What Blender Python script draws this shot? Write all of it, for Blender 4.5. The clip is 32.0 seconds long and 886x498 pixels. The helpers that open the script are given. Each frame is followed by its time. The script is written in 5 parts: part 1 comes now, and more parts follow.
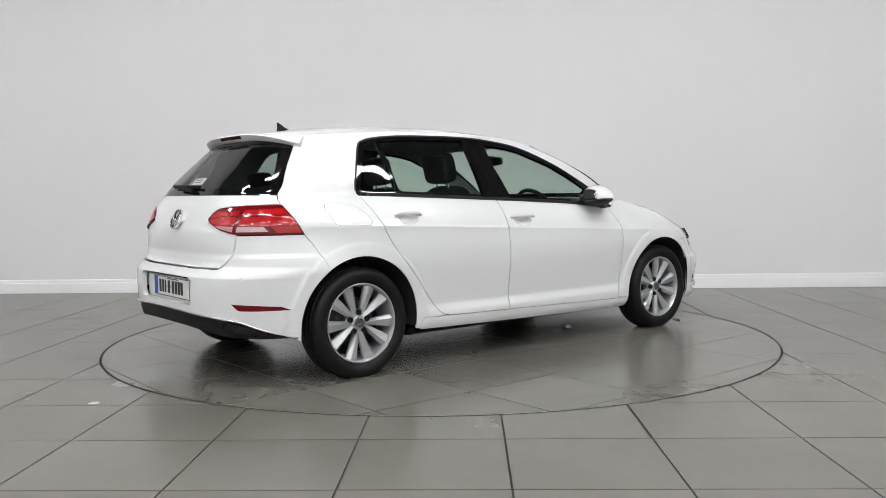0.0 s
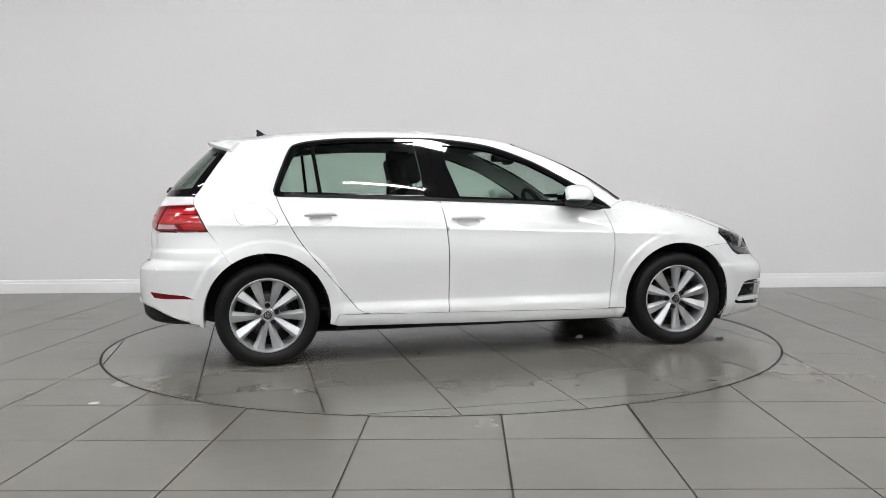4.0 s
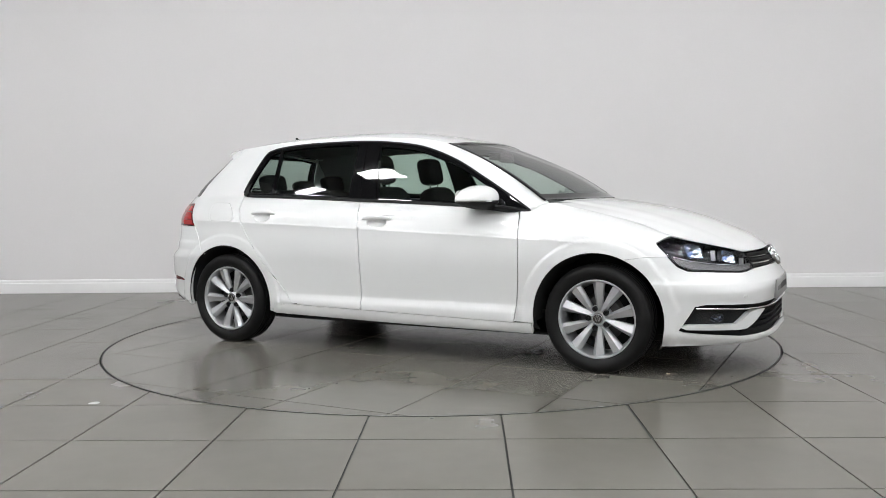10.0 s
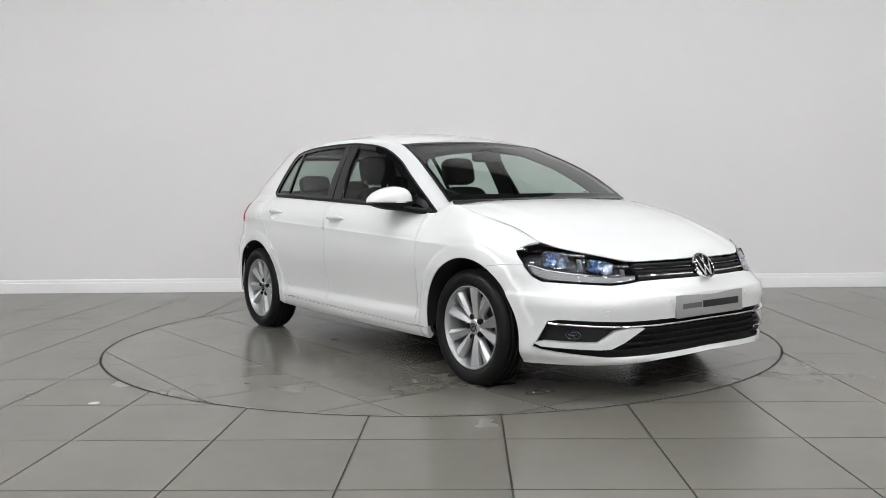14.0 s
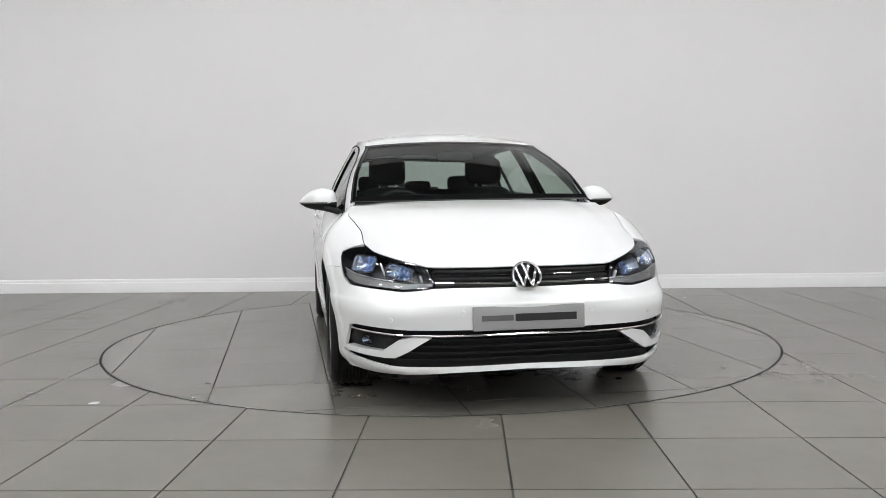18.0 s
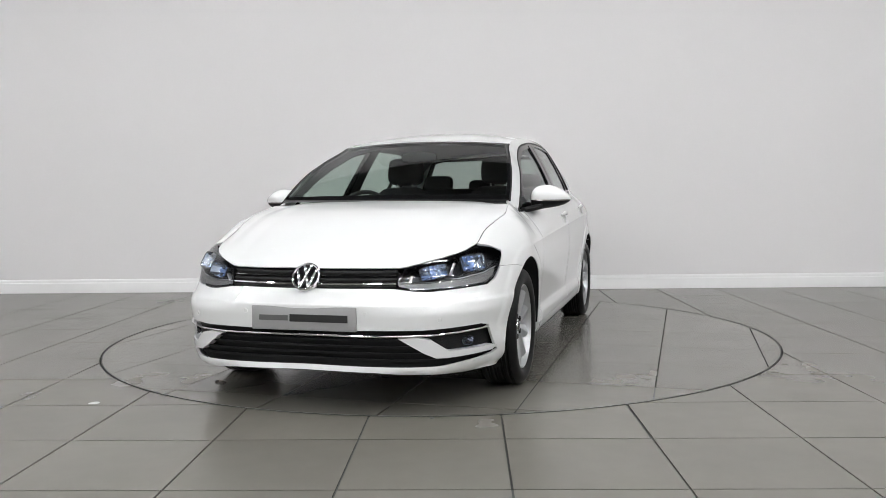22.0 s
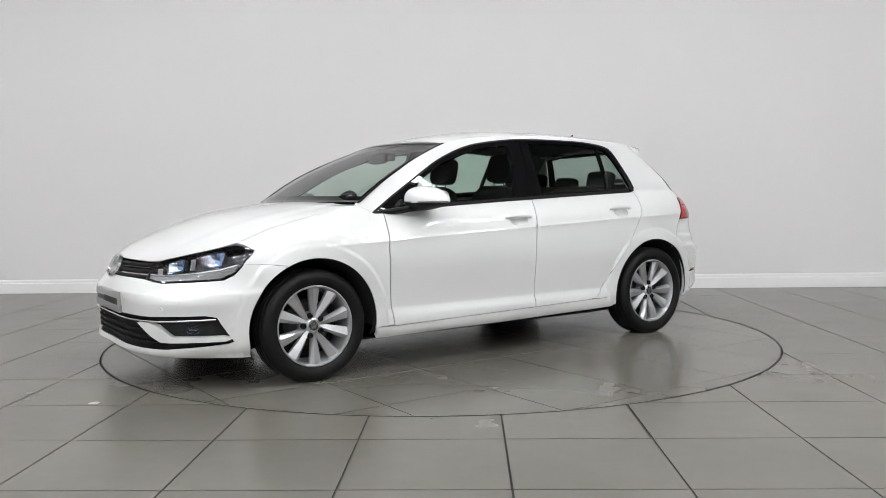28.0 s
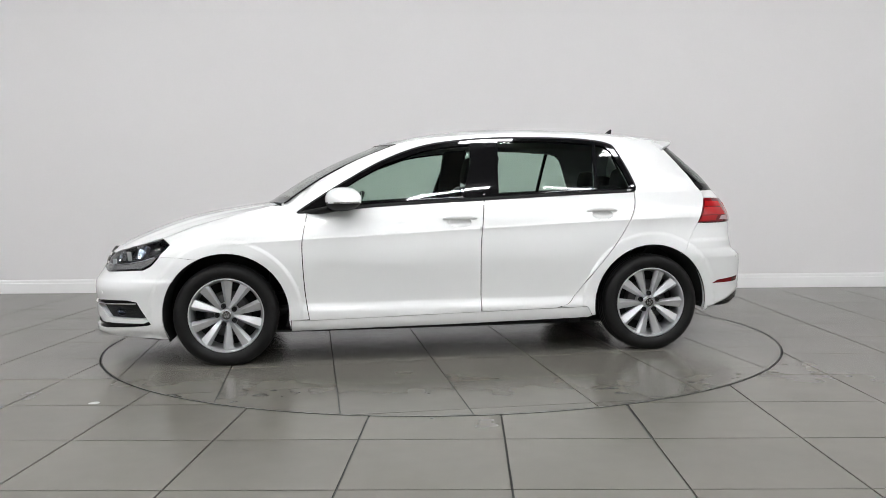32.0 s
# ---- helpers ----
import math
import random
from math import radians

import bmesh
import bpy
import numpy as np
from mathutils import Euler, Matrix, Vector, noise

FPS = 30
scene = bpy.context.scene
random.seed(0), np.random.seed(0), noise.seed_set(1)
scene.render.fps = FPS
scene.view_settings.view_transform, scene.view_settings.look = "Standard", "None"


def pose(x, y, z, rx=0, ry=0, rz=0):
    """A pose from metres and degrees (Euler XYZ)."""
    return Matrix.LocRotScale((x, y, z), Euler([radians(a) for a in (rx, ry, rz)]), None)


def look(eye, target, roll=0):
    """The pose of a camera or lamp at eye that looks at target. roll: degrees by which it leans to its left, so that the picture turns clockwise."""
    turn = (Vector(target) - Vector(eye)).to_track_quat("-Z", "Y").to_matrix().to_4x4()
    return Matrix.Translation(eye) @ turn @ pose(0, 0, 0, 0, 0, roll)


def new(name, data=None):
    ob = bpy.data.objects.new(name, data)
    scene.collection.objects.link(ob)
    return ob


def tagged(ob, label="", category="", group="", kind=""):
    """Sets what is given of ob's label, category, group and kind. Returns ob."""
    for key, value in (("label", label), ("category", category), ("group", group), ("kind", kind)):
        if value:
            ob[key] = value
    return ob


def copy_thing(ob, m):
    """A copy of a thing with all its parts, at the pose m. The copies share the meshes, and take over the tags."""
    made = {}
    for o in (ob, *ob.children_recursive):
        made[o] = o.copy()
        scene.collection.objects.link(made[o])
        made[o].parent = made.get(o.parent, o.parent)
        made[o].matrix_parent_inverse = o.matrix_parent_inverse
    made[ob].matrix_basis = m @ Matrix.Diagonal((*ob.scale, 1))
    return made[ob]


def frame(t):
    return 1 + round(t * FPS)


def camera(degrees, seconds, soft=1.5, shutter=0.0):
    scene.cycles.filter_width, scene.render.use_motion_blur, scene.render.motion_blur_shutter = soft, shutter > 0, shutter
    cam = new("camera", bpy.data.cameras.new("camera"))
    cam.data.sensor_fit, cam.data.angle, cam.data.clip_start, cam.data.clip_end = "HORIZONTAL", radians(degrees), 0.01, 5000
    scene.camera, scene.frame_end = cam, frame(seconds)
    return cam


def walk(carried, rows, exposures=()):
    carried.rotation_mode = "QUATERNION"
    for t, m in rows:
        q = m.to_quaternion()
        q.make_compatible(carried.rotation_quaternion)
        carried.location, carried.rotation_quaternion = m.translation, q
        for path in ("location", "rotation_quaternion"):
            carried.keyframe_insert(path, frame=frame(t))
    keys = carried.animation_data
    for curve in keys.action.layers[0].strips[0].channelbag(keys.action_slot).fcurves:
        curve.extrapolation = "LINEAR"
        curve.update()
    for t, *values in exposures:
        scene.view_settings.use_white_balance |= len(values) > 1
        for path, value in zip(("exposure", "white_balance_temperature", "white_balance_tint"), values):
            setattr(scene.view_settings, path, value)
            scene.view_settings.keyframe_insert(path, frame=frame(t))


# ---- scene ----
from mathutils.geometry import delaunay_2d_cdt

# ---------------------------------------------------------------- camera
cam = camera(54.92, 32.0, soft=0.6)
YAW, PITCH = radians(-1.714), radians(3.629)
EYE = Vector((0.2012, -6.0778, 1.0005))
AIM = Vector((math.sin(YAW) * math.cos(PITCH), math.cos(YAW) * math.cos(PITCH), -math.sin(PITCH)))
VIEW = look(EYE, EYE + AIM, -0.724)
walk(cam, [(0.0, VIEW), (32.0, VIEW)])

# ---------------------------------------------------------------- light
world = bpy.data.worlds.new("world")
scene.world = world
world.use_nodes = True
world.node_tree.nodes["Background"].inputs[0].default_value = (0.8, 0.85, 0.9, 1)
world.node_tree.nodes["Background"].inputs[1].default_value = 0.05
scene.view_settings.exposure = 0.0

CEIL = 5.2          # ceiling height
LAMP_ROWS = (-8.8, -6.5, -4.2, -1.9)
LAMP_COLS = (-6.6, -4.0, -1.4, 1.2, 3.8, 6.4)


# ---------------------------------------------------------------- materials
def material(name, color, rough=0.5, metal=0.0, coat=0.0, grain=0.0, scale=20.0, bump=0.0, random_tint=0.0,
             emit=0.0, spec=0.5, stain=0.0, stain_scale=1.5, local=False):
    m = bpy.data.materials.new(name)
    m.use_nodes = True
    nt = m.node_tree
    b = nt.nodes["Principled BSDF"]
    b.inputs["Base Color"].default_value = (*color, 1)
    b.inputs["Roughness"].default_value = rough
    b.inputs["Metallic"].default_value = metal
    b.inputs["Coat Weight"].default_value = coat
    b.inputs["Coat Roughness"].default_value = 0.03
    b.inputs["Specular IOR Level"].default_value = spec
    if emit:
        b.inputs["Emission Color"].default_value = (*color, 1)
        b.inputs["Emission Strength"].default_value = emit
    if grain or bump or random_tint or stain:
        co = nt.nodes.new("ShaderNodeTexCoord")
        fine = nt.nodes.new("ShaderNodeTexNoise")
        fine.inputs["Scale"].default_value = scale
        fine.inputs["Detail"].default_value = 5
        nt.links.new(co.outputs["Object"], fine.inputs["Vector"])
        big = nt.nodes.new("ShaderNodeTexNoise")
        big.inputs["Scale"].default_value = stain_scale
        big.inputs["Detail"].default_value = 3
        geo = nt.nodes.new("ShaderNodeNewGeometry")
        if local:
            who = nt.nodes.new("ShaderNodeObjectInfo")
            off = nt.nodes.new("ShaderNodeVectorMath")
            off.operation = "MULTIPLY_ADD"
            nt.links.new(who.outputs["Random"], off.inputs[0])
            off.inputs[1].default_value = (40, 70, 20)
            nt.links.new(co.outputs["Object"], off.inputs[2])
            nt.links.new(off.outputs[0], big.inputs["Vector"])
        else:
            nt.links.new(geo.outputs["Position"], big.inputs["Vector"])

        def math_node(op, a, b_):
            n = nt.nodes.new("ShaderNodeMath")
            n.operation = op
            for i, v in enumerate((a, b_)):
                if isinstance(v, float):
                    n.inputs[i].default_value = v
                else:
                    nt.links.new(v, n.inputs[i])
            return n.outputs[0]

        f = math_node("MULTIPLY_ADD", fine.outputs["Fac"], 2 * grain)
        f.node.inputs[2].default_value = 1 - grain
        g_ = math_node("MULTIPLY_ADD", big.outputs["Fac"], 2 * stain)
        g_.node.inputs[2].default_value = 1 - stain
        f = math_node("MULTIPLY", f, g_)
        if random_tint:
            info = nt.nodes.new("ShaderNodeObjectInfo")
            r = math_node("MULTIPLY_ADD", info.outputs["Random"], 2 * random_tint)
            r.node.inputs[2].default_value = 1 - random_tint
            f = math_node("MULTIPLY", f, r)
        mix = nt.nodes.new("ShaderNodeVectorMath")
        mix.operation = "SCALE"
        mix.inputs[0].default_value = color
        nt.links.new(f, mix.inputs["Scale"])
        nt.links.new(mix.outputs[0], b.inputs["Base Color"])
        if bump:
            bp = nt.nodes.new("ShaderNodeBump")
            bp.inputs["Strength"].default_value = bump
            bp.inputs["Distance"].default_value = 0.004
            nt.links.new(fine.outputs["Fac"], bp.inputs["Height"])
            nt.links.new(bp.outputs[0], b.inputs["Normal"])
        ro = math_node("MULTIPLY_ADD", big.outputs["Fac"], 0.3 * rough)
        ro.node.inputs[2].default_value = rough * 0.85
        nt.links.new(ro, b.inputs["Roughness"])
    return m


def glass(name, tint):
    """Thin tinted pane: see-through, with a reflection that grows at grazing angles."""
    m = bpy.data.materials.new(name)
    m.use_nodes = True
    nt = m.node_tree
    nt.nodes.remove(nt.nodes["Principled BSDF"])
    tr = nt.nodes.new("ShaderNodeBsdfTransparent")
    tr.inputs[0].default_value = (*tint, 1)
    gl = nt.nodes.new("ShaderNodeBsdfGlossy")
    gl.inputs["Roughness"].default_value = 0.01
    lw = nt.nodes.new("ShaderNodeLayerWeight")
    lw.inputs[0].default_value = 0.5
    po = nt.nodes.new("ShaderNodeMath")
    po.operation = "POWER"
    po.inputs[1].default_value = 5
    nt.links.new(lw.outputs["Facing"], po.inputs[0])
    fr = nt.nodes.new("ShaderNodeMath")
    fr.operation = "MULTIPLY_ADD"
    fr.inputs[1].default_value, fr.inputs[2].default_value = 0.95, 0.05
    nt.links.new(po.outputs[0], fr.inputs[0])
    mix = nt.nodes.new("ShaderNodeMixShader")
    nt.links.new(fr.outputs[0], mix.inputs[0])
    nt.links.new(tr.outputs[0], mix.inputs[1])
    nt.links.new(gl.outputs[0], mix.inputs[2])
    nt.links.new(mix.outputs[0], nt.nodes["Material Output"].inputs[0])
    return m


PAINT = material("white_paint", (0.730, 0.740, 0.737), 0.35, coat=1.0)
WALL = material("wall_paint", (0.770, 0.756, 0.757), 0.75, grain=0.015, scale=60, bump=0.05, stain=0.02, stain_scale=0.6)
SIDEWALL = material("grey_wall_paint", (0.52, 0.51, 0.51), 0.75, grain=0.015, scale=60, bump=0.05)
SOUTHWALL = material("light_grey_wall_paint", (0.78, 0.77, 0.77), 0.75, grain=0.015, scale=60, bump=0.05)
TRIM = material("white_gloss_trim", (0.83, 0.825, 0.825), 0.35, grain=0.02, scale=8)
CEILING = material("ceiling_paint", (0.12, 0.12, 0.12), 0.8, grain=0.02, scale=30)
TILE = material("grey_floor_tile", (0.141, 0.1333, 0.1154), 0.26, grain=0.05, scale=9, random_tint=0.04, stain=0.10, stain_scale=1.6)
DISC_TILE = material("grey_turntable_tile", (0.138, 0.1312, 0.1143), 0.225, grain=0.05, scale=9, random_tint=0.05, stain=0.16, stain_scale=2.2, local=True)
GROUT = material("dark_grout", (0.026, 0.026, 0.024), 0.9, grain=0.1, scale=40)
STEEL = material("brushed_steel", (0.20, 0.20, 0.19), 0.45, 1.0)
DARK = material("black_plastic", (0.007, 0.007, 0.0075), 0.6, grain=0.1, scale=90, bump=0.05, spec=0.25)
GLOSS = material("gloss_black", (0.004, 0.004, 0.0045), 0.02)
RUBBER = material("tyre_rubber", (0.0055, 0.0055, 0.0055), 0.48, grain=0.15, scale=70, bump=0.12, spec=0.22)
ALLOY = material("silver_alloy", (0.49, 0.50, 0.51), 0.33, 0.68, coat=0.3)
CHROME = material("chrome", (0.75, 0.75, 0.76), 0.06, 1.0)
SATIN = material("satin_chrome", (0.80, 0.80, 0.81), 0.28, 0.85)
LINER = material("arch_liner", (0.01, 0.01, 0.01), 0.95)
SEATCLOTH = material("dark_seat_cloth", (0.013, 0.013, 0.014), 0.9, grain=0.15, scale=120, bump=0.2)
CABIN = material("dark_cabin_plastic", (0.012, 0.012, 0.013), 0.7, grain=0.05, scale=90)
HEADLINER = material("grey_headliner", (0.30, 0.30, 0.29), 0.95)
GLASS = glass("tinted_glass", (0.66, 0.77, 0.71))
SCREEN = glass("windscreen_glass", (0.76, 0.82, 0.79))
CLEAR = glass("clear_lens", (0.90, 0.92, 0.94))
RED = material("red_lens", (0.40, 0.006, 0.009), 0.12, coat=0.5)
DARKRED = material("dark_red_lens", (0.13, 0.003, 0.005), 0.08, coat=0.2, spec=0.35)
PALE = material("clear_white_lens", (0.50, 0.34, 0.34), 0.15, coat=1.0)
REFLECTOR = material("lamp_reflector", (0.50, 0.55, 0.64), 0.08, 1.0, grain=0.03, scale=28, bump=0.7)
FOGGLASS = material("fog_lamp_reflector", (0.16, 0.18, 0.23), 0.10, 1.0, grain=0.03, scale=28, bump=0.7)
BLUETINT = material("blue_tinted_bulb", (0.30, 0.42, 0.72), 0.15, 0.3)
PLATE = material("grey_dealer_plate", (0.30, 0.30, 0.30), 0.45)
PLATEWHITE = material("white_number_plate", (0.75, 0.75, 0.72), 0.35)
INK = material("black_ink", (0.015, 0.015, 0.015), 0.5)
GREYINK = material("grey_ink", (0.10, 0.10, 0.10), 0.5)
EUBLUE = material("blue_plate_band", (0.02, 0.08, 0.45), 0.4)
LAMP = material("lamp_diffuser", (0.975, 0.985, 1.0), 0.5, emit=57.5)
LAMPBODY = material("lamp_body", (0.7, 0.7, 0.7), 0.5)


# ---------------------------------------------------------------- mesh tools
def curve(*pts):
    """A smooth monotone curve through (x, y) points."""
    xs, ys = (np.array(v, float) for v in zip(*pts))
    h, d = np.diff(xs), np.diff(ys) / np.diff(xs)
    m = np.zeros(len(xs))
    m[0], m[-1] = d[0], d[-1]
    for i in range(1, len(xs) - 1):
        if d[i - 1] * d[i] > 0:
            w1, w2 = 2 * h[i] + h[i - 1], h[i] + 2 * h[i - 1]
            m[i] = (w1 + w2) / (w1 / d[i - 1] + w2 / d[i])

    def f(x):
        x = np.clip(np.asarray(x, float), xs[0], xs[-1])
        i = np.clip(np.searchsorted(xs, x) - 1, 0, len(xs) - 2)
        u = (x - xs[i]) / h[i]
        return ((1 + 2 * u) * (1 - u) ** 2 * ys[i] + u * (1 - u) ** 2 * h[i] * m[i]
                + u * u * (3 - 2 * u) * ys[i + 1] + u * u * (u - 1) * h[i] * m[i + 1])
    return f


def smooth(a, b, x):
    u = np.clip((np.asarray(x, float) - a) / (b - a), 0, 1)
    return u * u * (3 - 2 * u)


def mesh_part(name, verts, faces, mat, parent=None, label="", normals=None, flat=False):
    me = bpy.data.meshes.new(name)
    me.from_pydata([tuple(v) for v in verts], [], [tuple(int(i) for i in f) for f in faces])
    me.materials.append(mat)
    if not flat:
        me.polygons.foreach_set("use_smooth", [True] * len(me.polygons))
        if normals is not None:
            me.normals_split_custom_set_from_vertices([tuple(n) for n in normals])
    me.update()
    ob = new(name, me)
    if parent is not None:
        ob.parent = parent
    if label:
        ob["label"] = label
    return ob


def part(name, bm, mat, parent=None, label="", angle=0.6):
    """Links a bmesh as one mesh object; edges sharper than angle stay sharp."""
    bmesh.ops.recalc_face_normals(bm, faces=bm.faces)
    for f in bm.faces:
        f.smooth = True
    for e in bm.edges:
        if len(e.link_faces) == 2 and e.calc_face_angle() > angle:
            e.smooth = False
    me = bpy.data.meshes.new(name)
    bm.to_mesh(me)
    bm.free()
    me.materials.append(mat)
    ob = new(name, me)
    if parent is not None:
        ob.parent = parent
    if label:
        ob["label"] = label
    return ob


def box(bm, x0, x1, y0, y1, z0, z1, bevel=0.0, m=None):
    r = bmesh.ops.create_cube(bm, size=1)
    bmesh.ops.transform(bm, verts=r["verts"], matrix=Matrix.LocRotScale(
        ((x0 + x1) / 2, (y0 + y1) / 2, (z0 + z1) / 2), None, (abs(x1 - x0), abs(y1 - y0), abs(z1 - z0))))
    vs = r["verts"]
    if bevel:
        es = list({e for v in vs for e in v.link_edges})
        out = bmesh.ops.bevel(bm, geom=es, offset=bevel, segments=2, profile=0.5, affect="EDGES")
        vs = list({v for f in out["faces"] for v in f.verts} | {v for v in vs if v.is_valid})
    if m is not None:
        bmesh.ops.transform(bm, verts=vs, matrix=m)
    return bm


def lathe(profile, n=48, axis="y"):
    """Turns (radius, height) points round an axis."""
    v, f = [], []
    for i in range(n):
        a = 2 * math.pi * i / n
        for r, h in profile:
            v.append((r * math.cos(a), h, r * math.sin(a)) if axis == "y" else (r * math.cos(a), r * math.sin(a), h))
    k = len(profile)
    for i in range(n):
        j = (i + 1) % n
        for q in range(k - 1):
            f.append((i * k + q, i * k + q + 1, j * k + q + 1, j * k + q))
    bm = bmesh.new()
    vs = [bm.verts.new(p) for p in v]
    for t in f:
        try:
            bm.faces.new([vs[i] for i in t])
        except ValueError:
            pass
    bmesh.ops.remove_doubles(bm, verts=bm.verts, dist=1e-5)
    return bm


def prism(points, depth, m=None, bm=None):
    """A flat shape in x, z given thickness along +y."""
    bm = bm or bmesh.new()
    a = [bm.verts.new((x, 0, z)) for x, z in points]
    b = [bm.verts.new((x, depth, z)) for x, z in points]
    bm.faces.new(a)
    bm.faces.new(b[::-1])
    n = len(a)
    for i in range(n):
        bm.faces.new((a[i], b[i], b[(i + 1) % n], a[(i + 1) % n]))
    if m is not None:
        bmesh.ops.transform(bm, verts=a + b, matrix=m)
    return bm


def inside(pts, poly):
    """Which points lie inside a polygon."""
    x, y = pts[:, 0], pts[:, 1]
    c = np.zeros(len(pts), bool)
    for (x0, y0), (x1, y1) in zip(poly, np.roll(poly, -1, 0)):
        if y0 != y1:
            c ^= ((y0 > y) != (y1 > y)) & (x < (x1 - x0) * (y - y0) / (y1 - y0) + x0)
    return c


def near(pts, poly, d):
    """Which points lie closer than d to a polygon's edge."""
    hit = np.zeros(len(pts), bool)
    for a, b in zip(poly, np.roll(poly, -1, 0)):
        ab = b - a
        u = np.clip(((pts - a) @ ab) / max(ab @ ab, 1e-12), 0, 1)
        hit |= np.hypot(*(pts - a - u[:, None] * ab).T) < d
    return hit


def dense(poly, step):
    """Adds points along a closed polygon's edges."""
    out = []
    for a, b in zip(poly, np.roll(poly, -1, 0)):
        n = max(1, int(math.ceil(np.hypot(*(b - a)) / step)))
        out += [a + (b - a) * i / n for i in range(n)]
    return np.array(out)


def fill(outer, holes=(), cell=0.03, lines=()):
    """Triangulates a flat region with an even inner grid. Returns points, triangles, number of rim loops."""
    loops = [dense(np.array(p, float), cell) for p in (outer, *holes)]
    lo, hi = loops[0].min(0), loops[0].max(0)
    gx, gy = np.meshgrid(np.arange(lo[0] + cell / 2, hi[0], cell), np.arange(lo[1] + cell / 2, hi[1], cell))
    gx[1::2] += cell / 2
    grid = np.stack([gx.ravel(), gy.ravel()], 1)
    keep = inside(grid, loops[0])
    for h in loops[1:]:
        keep &= ~inside(grid, h)
    for h in loops:
        keep &= ~near(grid, h, cell * 0.45)
    if len(lines):
        extra = np.array(lines, float)
        ok = inside(extra, loops[0])
        for h in loops[1:]:
            ok &= ~inside(extra, h)
        for h in loops:
            ok &= ~near(extra, h, 0.0025)
        extra = extra[ok]
        if len(extra):
            d = np.min(np.abs(grid[:, None, 0] - extra[None, :, 0]) + 1.6 * np.abs(grid[:, None, 1] - extra[None, :, 1]), 1)
            grid, keep = np.concatenate([grid, extra]), np.concatenate([keep & (d > cell * 0.55), np.ones(len(extra), bool)])
    pts, edges, n = [], [], 0
    for h in loops:
        pts.append(h)
        edges += [(n + i, n + (i + 1) % len(h)) for i in range(len(h))]
        n += len(h)
    allp = np.concatenate(pts + [grid[keep]])
    v, _, tri, _, _, _ = delaunay_2d_cdt([Vector(p) for p in allp], edges, [], 0, 1e-7)
    v = np.array([tuple(p) for p in v])
    tri = np.array([t for t in tri if len(t) == 3])
    c = v[tri].mean(1)
    ok = inside(c, loops[0])
    for h in loops[1:]:
        ok &= ~inside(c, h)
    return v, tri[ok]


def rim_edges(tri):
    count = {}
    for t in tri:
        for a, b in ((t[0], t[1]), (t[1], t[2]), (t[2], t[0])):
            if (b, a) in count:
                del count[(b, a)]
            else:
                count[(a, b)] = 1
    return list(count)


def skin(name, surf, outer, mat, parent, holes=(), cell=0.03, lift=0.0, depth=0.012, label="", mirror=False, flipped=False, lines=()):
    """A panel of a curved surface: the region outer of surf(u, v), with rims turned inwards by depth."""
    uv, tri = fill(outer, holes, cell, lines)
    e = 1e-3
    p = surf(uv[:, 0], uv[:, 1])
    du = surf(uv[:, 0] + e, uv[:, 1]) - surf(uv[:, 0] - e, uv[:, 1])
    dv = surf(uv[:, 0], uv[:, 1] + e) - surf(uv[:, 0], uv[:, 1] - e)
    n = np.cross(du, dv) * (-1 if flipped else 1)
    n /= np.maximum(np.linalg.norm(n, axis=1), 1e-9)[:, None]
    p = p + n * lift
    tri = tri[:, ::-1] if flipped else tri
    a = rim_edges(tri)
    verts, norms, faces = list(p), list(n), [tuple(t) for t in tri]
    if depth:
        for i, j in a:
            k = len(verts)
            side = np.cross(p[j] - p[i], n[i])
            side /= max(np.linalg.norm(side), 1e-9)
            verts += [p[i], p[j], p[j] - n[j] * depth, p[i] - n[i] * depth]
            norms += [side] * 4
            faces.append((k, k + 3, k + 2, k + 1))
    verts, norms = np.array(verts), np.array(norms)
    made = [mesh_part(name, verts, faces, mat, parent, label, norms)]
    if mirror:
        made.append(mesh_part(name, verts * (1, -1, 1), [f[::-1] for f in faces], mat, parent, label, norms * (1, -1, 1)))
    return made


def sweep(name, points, section, mat, parent, up=None, label="", closed=False):
    """Carries a small outline (side, up) along a line of points. up: the surface's normals there."""
    pts = np.array(points, float)
    tan = np.gradient(pts, axis=0)
    tan /= np.linalg.norm(tan, axis=1)[:, None]
    ups = np.array(up if up is not None else [(0, 0, 1)] * len(pts), float)
    side = np.cross(tan, ups)
    side /= np.linalg.norm(side, axis=1)[:, None]
    ups = np.cross(side, tan)
    bm = bmesh.new()
    rings = [[bm.verts.new(tuple(p + s * a + u * b)) for a, b in section] for p, s, u in zip(pts, side, ups)]
    k = len(section)
    for r0, r1 in zip(rings, rings[1:]):
        for i in range(k):
            bm.faces.new((r0[i], r0[(i + 1) % k], r1[(i + 1) % k], r1[i]))
    bm.faces.new(rings[0][::-1])
    bm.faces.new(rings[-1])
    return part(name, bm, mat, parent, label)


# ---------------------------------------------------------------- room
RING = 2.2747       # turntable radius
WALL_Y, WALL_SLOPE = 2.8717 - 0.0107 * 0.2, -0.0107
X0, X1, Y0 = -7.5, 7.5, -9.5


def wall_line(x):
    return WALL_Y + WALL_SLOPE * x


def slab(name, corners, z0, z1, mat, kind="structure", label=""):
    bm = bmesh.new()
    a = [bm.verts.new((x, y, z0)) for x, y in corners]
    b = [bm.verts.new((x, y, z1)) for x, y in corners]
    bm.faces.new(a[::-1])
    bm.faces.new(b)
    for i in range(len(a)):
        bm.faces.new((a[i], a[(i + 1) % len(a)], b[(i + 1) % len(a)], b[i]))
    return tagged(part(name, bm, mat), label, "", "", kind)


